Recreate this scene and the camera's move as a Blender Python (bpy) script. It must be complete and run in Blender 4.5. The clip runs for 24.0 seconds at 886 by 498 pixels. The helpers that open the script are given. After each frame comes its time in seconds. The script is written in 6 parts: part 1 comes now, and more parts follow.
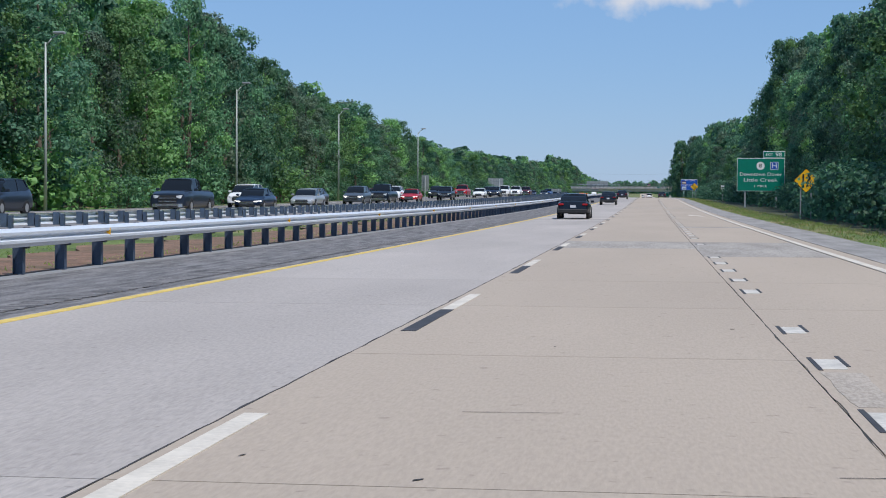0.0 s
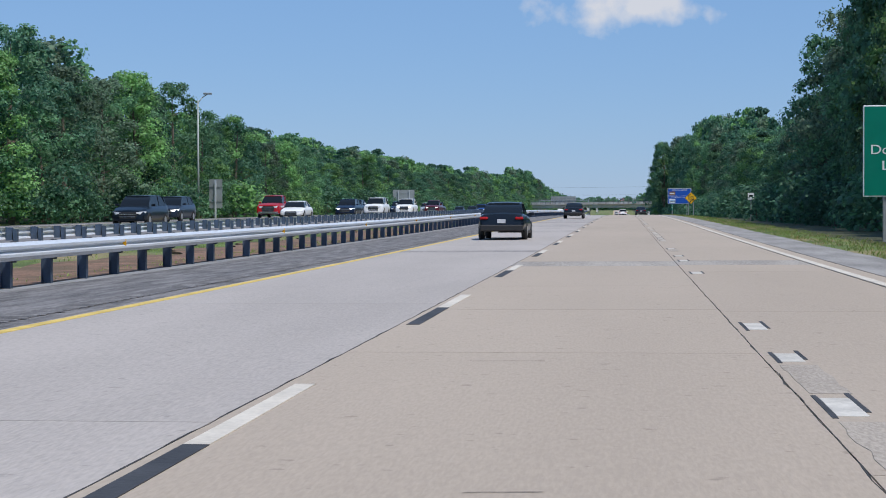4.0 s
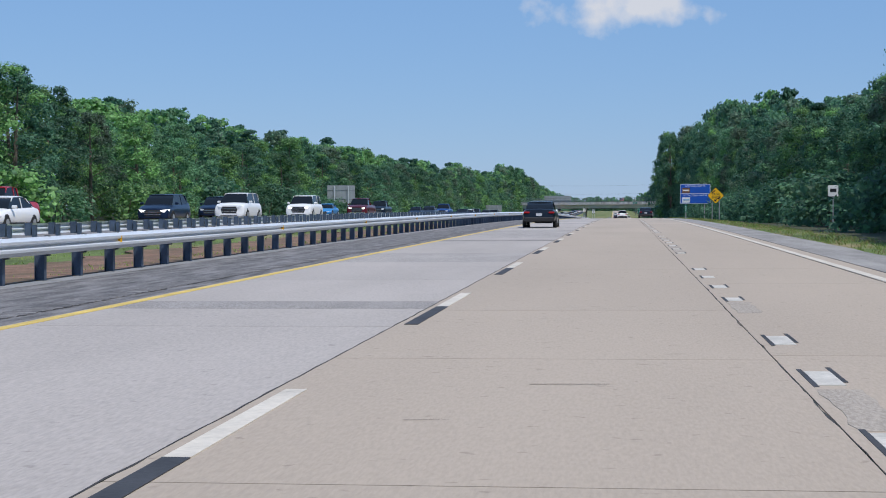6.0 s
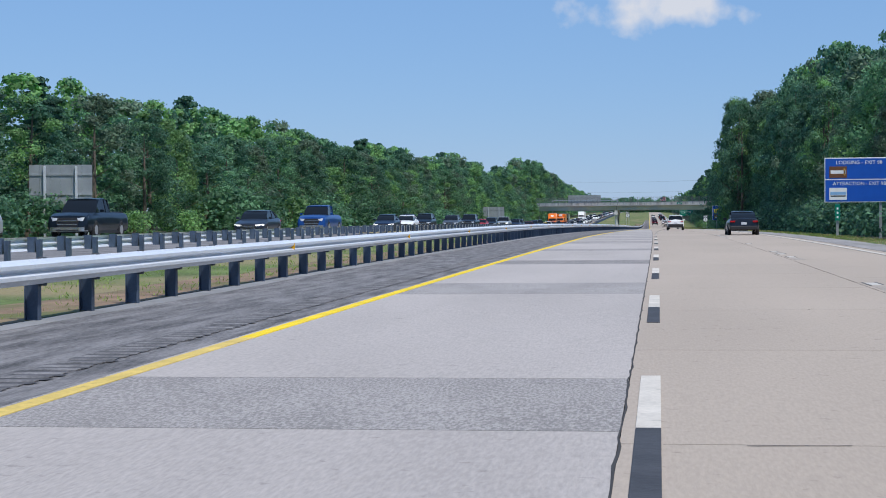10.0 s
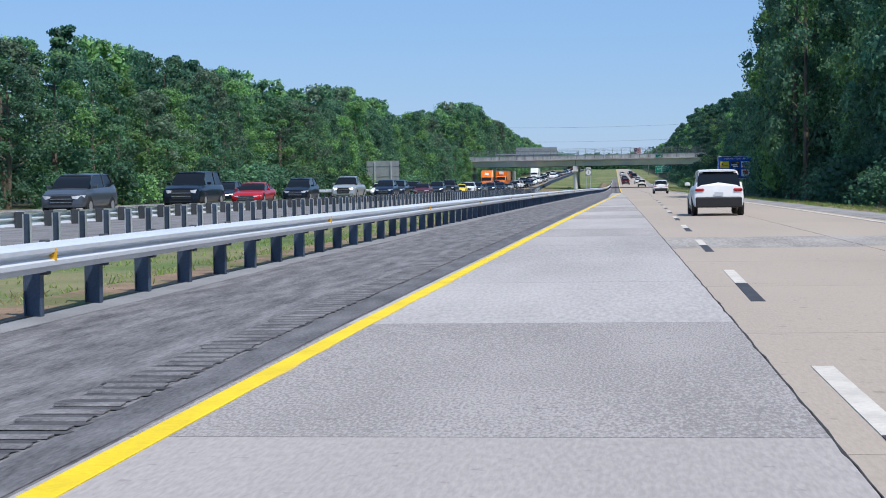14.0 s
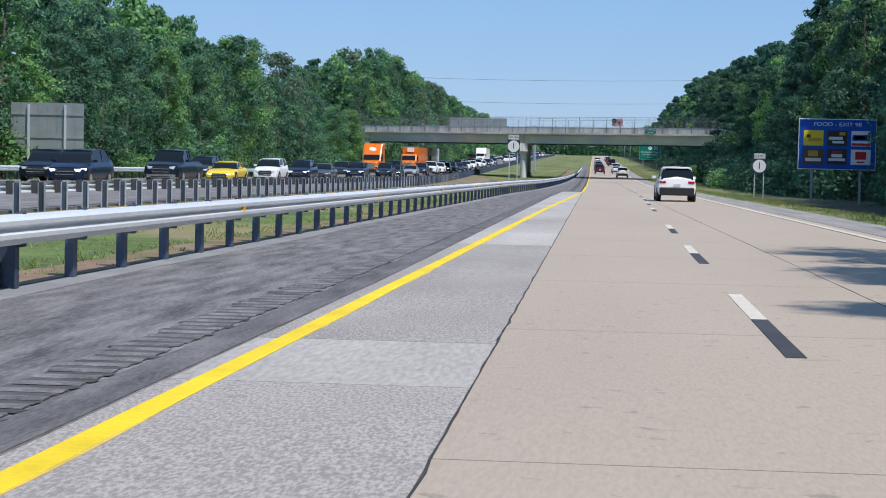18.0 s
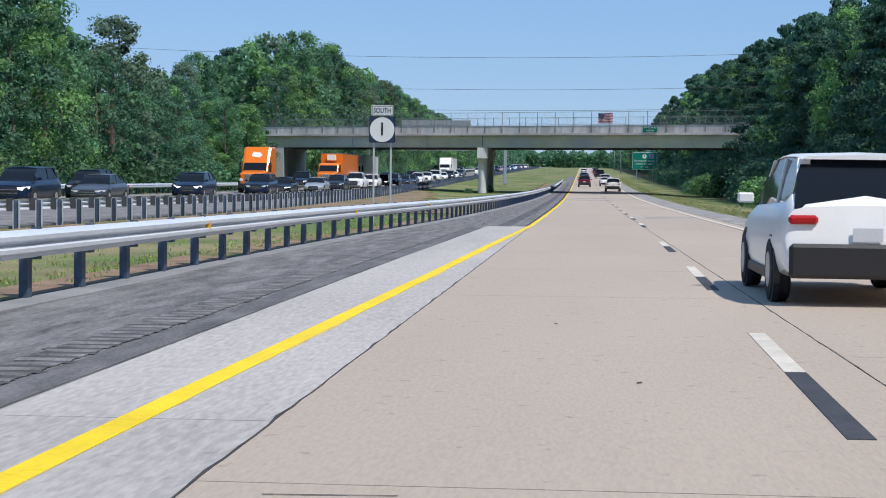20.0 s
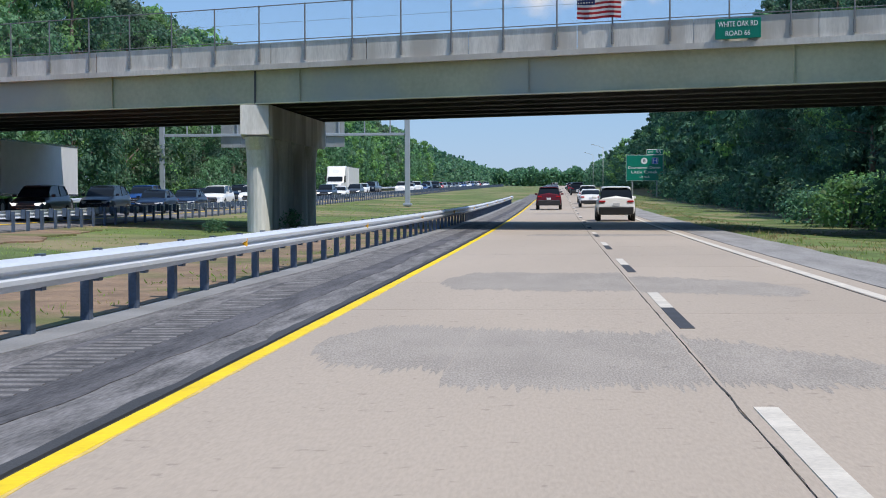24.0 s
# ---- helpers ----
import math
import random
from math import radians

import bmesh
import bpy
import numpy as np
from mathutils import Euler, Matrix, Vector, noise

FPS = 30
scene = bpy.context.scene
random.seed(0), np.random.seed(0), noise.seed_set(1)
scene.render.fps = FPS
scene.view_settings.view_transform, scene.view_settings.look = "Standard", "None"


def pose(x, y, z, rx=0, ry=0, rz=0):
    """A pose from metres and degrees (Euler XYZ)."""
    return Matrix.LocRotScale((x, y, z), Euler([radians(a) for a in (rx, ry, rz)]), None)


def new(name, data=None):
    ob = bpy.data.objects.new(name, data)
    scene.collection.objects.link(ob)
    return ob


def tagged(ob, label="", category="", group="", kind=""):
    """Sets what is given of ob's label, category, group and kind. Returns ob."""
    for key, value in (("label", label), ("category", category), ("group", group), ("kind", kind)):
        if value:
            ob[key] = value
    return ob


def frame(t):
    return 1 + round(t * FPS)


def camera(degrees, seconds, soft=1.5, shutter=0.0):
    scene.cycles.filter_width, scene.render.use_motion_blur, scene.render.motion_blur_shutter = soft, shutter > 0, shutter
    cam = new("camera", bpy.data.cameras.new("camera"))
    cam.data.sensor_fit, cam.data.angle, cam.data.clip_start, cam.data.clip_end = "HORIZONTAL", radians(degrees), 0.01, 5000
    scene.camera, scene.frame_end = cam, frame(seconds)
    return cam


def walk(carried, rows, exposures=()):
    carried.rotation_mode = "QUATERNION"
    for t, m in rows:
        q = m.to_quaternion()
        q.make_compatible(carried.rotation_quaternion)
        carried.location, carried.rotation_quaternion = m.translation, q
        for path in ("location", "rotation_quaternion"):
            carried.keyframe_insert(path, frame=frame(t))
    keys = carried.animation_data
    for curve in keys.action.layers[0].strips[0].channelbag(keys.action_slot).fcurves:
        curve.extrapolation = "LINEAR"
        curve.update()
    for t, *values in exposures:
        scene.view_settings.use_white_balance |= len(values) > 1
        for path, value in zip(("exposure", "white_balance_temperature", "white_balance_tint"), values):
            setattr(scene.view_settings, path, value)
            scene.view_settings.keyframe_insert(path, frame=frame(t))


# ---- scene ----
cam = camera(30.6, 24.0, 1.0)
EYE = 1.26

# The road's grade and heading, in degrees, by its length in metres.
GRADE = ((-400, .05), (0, .12), (90, .33), (180, .58), (210, .62), (270, .52), (362, .22), (425, -.08), (521, -.2), (600, -.25), (675, -.25),
         (705, -.15), (736, 0), (800, .3), (860, .65), (1000, .75), (1500, .6), (1800, 0), (3500, 0))
HEADING = ((-400, 0), (330, 0), (450, .35), (3500, .35))
_ys = np.arange(-400.0, 3501.0, 1.0)
_zs = np.concatenate([[0.0], np.cumsum(np.tan(np.radians(np.interp(_ys[:-1] + .5, *zip(*GRADE)))))])
_xs = np.concatenate([[0.0], np.cumsum(-np.tan(np.radians(np.interp(_ys[:-1] + .5, *zip(*HEADING)))))])
_zs -= np.interp(0, _ys, _zs)
_xs -= np.interp(0, _ys, _xs)


def road_z(y):
    return float(np.interp(y, _ys, _zs))


def road_x(y):
    return float(np.interp(y, _ys, _xs))


def road_h(y):
    return float(np.interp(y, *zip(*HEADING)))


# seconds, metres right of the slab joint, metres along, yaw, pitch, roll
ROWS = [
    (0.0, 2.47, 0.0, 7.29, -1.67, -0.44),
    (0.5, 2.47, 15.15, 6.92, -1.3, -0.41),
    (1.0, 2.48, 30.23, 6.62, -1.06, -0.45),
    (1.5, 2.45, 45.14, 6.44, -1.06, -0.41),
    (2.0, 2.47, 60.08, 6.35, -1.04, -0.38),
    (2.5, 2.44, 74.99, 6.27, -1.08, -0.13),
    (3.0, 2.47, 89.93, 6.26, -0.96, 0.09),
    (3.5, 2.51, 104.86, 6.39, -0.99, 0.2),
    (5.5, 2.4, 165.27, 6.34, -1.03, -0.07),
    (6.0, 2.43, 181.17, 6.38, -1.0, 0.08),
    (6.5, 2.45, 195.18, 6.55, -0.8, 0.16),
    (7.0, 2.44, 210.31, 6.64, -0.79, 0.17),
    (7.5, 2.42, 225.29, 6.74, -0.73, 0.17),
    (8.0, 2.36, 240.18, 6.75, -0.55, 0.32),
    (8.5, 2.06, 256.07, 6.56, -0.27, 0.57),
    (9.0, 1.55, 270.04, 6.82, -0.38, 0.44),
    (9.5, 0.74, 285.87, 7.29, -0.68, 0.28),
    (11.5, -0.33, 346.15, 7.88, -1.56, 0.51),
    (12.0, -0.72, 361.7, 7.39, -1.82, 0.7),
    (12.5, -0.95, 377.33, 6.87, -1.96, 0.77),
    (13.0, -0.99, 393.16, 6.64, -2.2, 0.61),
    (13.5, -1.01, 408.91, 6.37, -2.36, 0.67),
    (14.0, -1.06, 424.81, 6.12, -2.41, 0.72),
    (14.5, -1.03, 440.65, 6.08, -2.44, 0.48),
    (15.0, -0.92, 456.8, 5.95, -2.44, 0.08),
    (15.5, -0.76, 472.97, 5.79, -2.47, -0.19),
    (16.0, -0.48, 489.08, 5.78, -2.5, -0.39),
    (16.5, -0.13, 505.07, 5.44, -2.64, -0.51),
    (17.0, 0.06, 520.94, 5.32, -2.88, -0.92),
    (17.5, 0.36, 536.84, 5.41, -3.03, -1.19),
    (18.0, 0.69, 552.45, 5.3, -3.02, -1.23),
    (18.5, 0.97, 568.02, 5.1, -2.94, -1.0),
    (20.5, 1.79, 628.83, 4.9, -2.42, -0.61),
    (21.0, 1.8, 643.89, 4.84, -2.36, -0.55),
    (21.5, 2.01, 658.93, 5.13, -1.96, -0.71),
    (22.0, 2.19, 674.19, 5.23, -1.68, -0.63),
    (22.5, 2.36, 689.38, 4.77, -1.62, -0.26),
    (23.0, 2.47, 704.64, 4.42, -1.68, -0.04),
    (23.5, 2.52, 720.12, 4.27, -1.63, 0.05),
    (24.0, 2.55, 735.81, 4.05, -1.69, 0.19),
]
walk(cam, [(t, pose(x + road_x(y), y, EYE + road_z(y), 90 + pitch, roll, yaw + road_h(y))) for t, x, y, yaw, pitch, roll in ROWS], ((0, -0.07, 6330, 10), (4.5, -0.12, 6310, 10), (9, -0.09, 6220, 10), (12, 0.03, 6250, 10), (14, 0.09, 6260, 10), (18, 0.1, 6400, 10), (22, 0.07, 6400, 10), (24, 0.08, 6420, 10)))

# ---- sky, sun ----
SUN_EL, SUN_AZ = 59.0, 131.0   # elevation; azimuth east of the road's +y, degrees
world = bpy.data.worlds.new("sky")
scene.world = world
world.use_nodes = True
wn, wl = world.node_tree.nodes, world.node_tree.links
sky = wn.new("ShaderNodeTexSky")
sky.sky_type, sky.sun_disc = "NISHITA", False
sky.sun_elevation, sky.sun_rotation = radians(SUN_EL), radians(SUN_AZ)
sky.air_density, sky.dust_density, sky.ozone_density = 1.0, 0.15, 4.0
wn["Background"].inputs["Strength"].default_value = 0.112
# one small fair-weather cloud low over the road ahead
where = wn.new("ShaderNodeTexCoord")
shift, stretch_c, ball, ragged, mask, mixed = (wn.new(k) for k in ("ShaderNodeVectorMath", "ShaderNodeVectorMath", "ShaderNodeVectorMath", "ShaderNodeTexNoise", "ShaderNodeMapRange", "ShaderNodeMix"))
shift.operation, stretch_c.operation, ball.operation = "SUBTRACT", "MULTIPLY", "LENGTH"
shift.inputs[1].default_value, stretch_c.inputs[1].default_value = (.004, .99, .128), (18, 0, 58)
ragged.inputs["Scale"].default_value, ragged.inputs["Detail"].default_value = 38, 7
wl.new(where.outputs["Generated"], shift.inputs[0])
wl.new(where.outputs["Generated"], ragged.inputs["Vector"])
wl.new(shift.outputs[0], stretch_c.inputs[0])
wl.new(stretch_c.outputs[0], ball.inputs[0])
puff = wn.new("ShaderNodeMath")
puff.operation = "MULTIPLY_ADD"
puff.inputs[1].default_value, puff.inputs[2].default_value = 2.6, -.65
wl.new(ragged.outputs["Fac"], puff.inputs[0])
less = wn.new("ShaderNodeMath")
less.operation = "SUBTRACT"
wl.new(puff.outputs[0], less.inputs[0])
wl.new(ball.outputs["Value"], less.inputs[1])
mask.inputs["From Min"].default_value, mask.inputs["From Max"].default_value, mask.inputs["To Max"].default_value = -.25, .45, .8
wl.new(less.outputs[0], mask.inputs["Value"])
mixed.data_type = "RGBA"
mixed.inputs["B"].default_value = (7.2, 7.0, 7.0, 1)
wl.new(mask.outputs[0], mixed.inputs["Factor"])
# summer haze evens the sky out towards one pale blue
haze = wn.new("ShaderNodeMix")
haze.data_type = "RGBA"
haze.inputs["Factor"].default_value, haze.inputs["B"].default_value = .62, (1.84, 3.6, 6.85, 1)
wl.new(sky.outputs["Color"], haze.inputs["A"])
wl.new(haze.outputs["Result"], mixed.inputs["A"])
wl.new(mixed.outputs["Result"], wn["Background"].inputs["Color"])
sun_data = bpy.data.lights.new("sun", "SUN")
sun_data.energy, sun_data.angle, sun_data.color = 3.9, radians(0.55), (1.0, 0.94, 0.86)
sun = new("sun", sun_data)
sun.rotation_euler = Euler((radians(90 - SUN_EL), 0, radians(180 - SUN_AZ)))
scene.view_settings.exposure = 0.0


# ---- materials ----
def material(name, color, rough=0.8, metal=0.0, scale=4.0, vary=0.15, fine=60.0, bump=0.2, dist=0.01, island=0.0, piece=0.0, tint=None, spec=0.5, stretch=(1, 1, 1), grit=0.6, spots=0.0):
    """A surface with a coarse and a fine variation of its colour and a fine relief."""
    m = bpy.data.materials.new(name)
    m.use_nodes = True
    n, l = m.node_tree.nodes, m.node_tree.links
    b = n["Principled BSDF"]
    b.inputs["Roughness"].default_value, b.inputs["Metallic"].default_value = rough, metal
    b.inputs["Specular IOR Level"].default_value = spec
    tc = n.new("ShaderNodeTexCoord")
    mp = n.new("ShaderNodeMapping")
    mp.inputs["Scale"].default_value = stretch
    l.new(tc.outputs["Object"], mp.inputs["Vector"])
    coarse, grain = n.new("ShaderNodeTexNoise"), n.new("ShaderNodeTexNoise")
    for tex, s in ((coarse, scale), (grain, fine)):
        tex.inputs["Scale"].default_value, tex.inputs["Detail"].default_value = s, 5.0
        l.new(mp.outputs["Vector"], tex.inputs["Vector"])
    add = n.new("ShaderNodeMath")
    add.operation = "ADD"
    l.new(coarse.outputs["Fac"], add.inputs[0])
    half = n.new("ShaderNodeMath")
    half.operation = "MULTIPLY"
    half.inputs[1].default_value = grit
    l.new(grain.outputs["Fac"], half.inputs[0])
    l.new(half.outputs[0], add.inputs[1])
    ramp = n.new("ShaderNodeMapRange")
    ramp.inputs["From Min"].default_value, ramp.inputs["From Max"].default_value = 0.45 * (1 + grit) - .17, 0.55 * (1 + grit) + .17
    ramp.inputs["To Min"].default_value, ramp.inputs["To Max"].default_value = 1 - vary, 1 + vary
    l.new(add.outputs[0], ramp.inputs["Value"])
    level = ramp.outputs[0]
    for share, kind, socket in ((island, "ShaderNodeNewGeometry", "Random Per Island"), (piece, "ShaderNodeObjectInfo", "Random")):
        if not share:
            continue
        src = n.new(kind).outputs[socket]
        r2 = n.new("ShaderNodeMapRange")
        r2.inputs["To Min"].default_value, r2.inputs["To Max"].default_value = 1 - share, 1 + share
        l.new(src, r2.inputs["Value"])
        mul = n.new("ShaderNodeMath")
        mul.operation = "MULTIPLY"
        l.new(level, mul.inputs[0])
        l.new(r2.outputs[0], mul.inputs[1])
        level = mul.outputs[0]
    if spots:
        pit = n.new("ShaderNodeTexNoise")
        pit.inputs["Scale"].default_value, pit.inputs["Detail"].default_value = 7.0, 3.0
        l.new(tc.outputs["Object"], pit.inputs["Vector"])
        r4 = n.new("ShaderNodeMapRange")
        r4.inputs["From Min"].default_value, r4.inputs["From Max"].default_value, r4.inputs["To Min"].default_value, r4.inputs["To Max"].default_value = .66, .73, 1, 1 - spots
        l.new(pit.outputs["Fac"], r4.inputs["Value"])
        mul2 = n.new("ShaderNodeMath")
        mul2.operation = "MULTIPLY"
        l.new(level, mul2.inputs[0])
        l.new(r4.outputs[0], mul2.inputs[1])
        level = mul2.outputs[0]
    vm = n.new("ShaderNodeVectorMath")
    vm.operation = "SCALE"
    vm.inputs[0].default_value = color
    l.new(level, vm.inputs["Scale"])
    out = vm.outputs[0]
    if tint:
        mx = n.new("ShaderNodeMix")
        mx.data_type = "RGBA"
        mx.inputs["B"].default_value = (*tint, 1)
        r3 = n.new("ShaderNodeMapRange")
        r3.inputs["From Min"].default_value, r3.inputs["From Max"].default_value = 0.48, 0.62
        big = n.new("ShaderNodeTexNoise")
        big.inputs["Scale"].default_value, big.inputs["Detail"].default_value = scale * 0.43, 4.0
        l.new(mp.outputs["Vector"], big.inputs["Vector"])
        l.new(big.outputs["Fac"], r3.inputs["Value"])
        l.new(r3.outputs[0], mx.inputs["Factor"])
        l.new(out, mx.inputs["A"])
        out = mx.outputs["Result"]
    l.new(out, b.inputs["Base Color"])
    if bump:
        bp = n.new("ShaderNodeBump")
        bp.inputs["Strength"].default_value, bp.inputs["Distance"].default_value = bump, dist
        l.new(grain.outputs["Fac"], bp.inputs["Height"])
        l.new(bp.outputs["Normal"], b.inputs["Normal"])
    return m


def leaf_material(name, color, vary=0.4):
    m = material(name, color, rough=0.6, scale=0.35, vary=0.25, fine=3.0, bump=0, island=vary, piece=0.3, spec=0.35)
    n, l = m.node_tree.nodes, m.node_tree.links
    b, out = n["Principled BSDF"], n["Material Output"]
    tr, mix = n.new("ShaderNodeBsdfTranslucent"), n.new("ShaderNodeMixShader")
    mix.inputs["Fac"].default_value = 0.34
    src = b.inputs["Base Color"].links[0].from_socket
    hue = n.new("ShaderNodeHueSaturation")
    hue.inputs["Value"].default_value, hue.inputs["Saturation"].default_value = 1.8, 1.1
    l.new(src, hue.inputs["Color"])
    l.new(hue.outputs[0], tr.inputs["Color"])
    l.new(b.outputs[0], mix.inputs[1])
    l.new(tr.outputs[0], mix.inputs[2])
    l.new(mix.outputs[0], out.inputs["Surface"])
    return m


def glow(name, color, strength):
    m = material(name, color, rough=0.2, bump=0, vary=0.02)
    b = m.node_tree.nodes["Principled BSDF"]
    b.inputs["Emission Color"].default_value, b.inputs["Emission Strength"].default_value = (*color, 1), strength
    return m


def paint(name, color, metal=0.3):
    m = material(name, color, rough=0.3, metal=metal, scale=1.5, vary=0.05, bump=0)
    pb = m.node_tree.nodes["Principled BSDF"]
    pb.inputs["Coat Weight"].default_value, pb.inputs["Coat Roughness"].default_value = 0.3, 0.04
    pb.inputs["Specular IOR Level"].default_value = 0.3
    return m


def plain(name, color, rough=0.5, metal=0.0):
    return material(name, color, rough=rough, metal=metal, scale=2.0, vary=0.07, fine=40, bump=0.05)


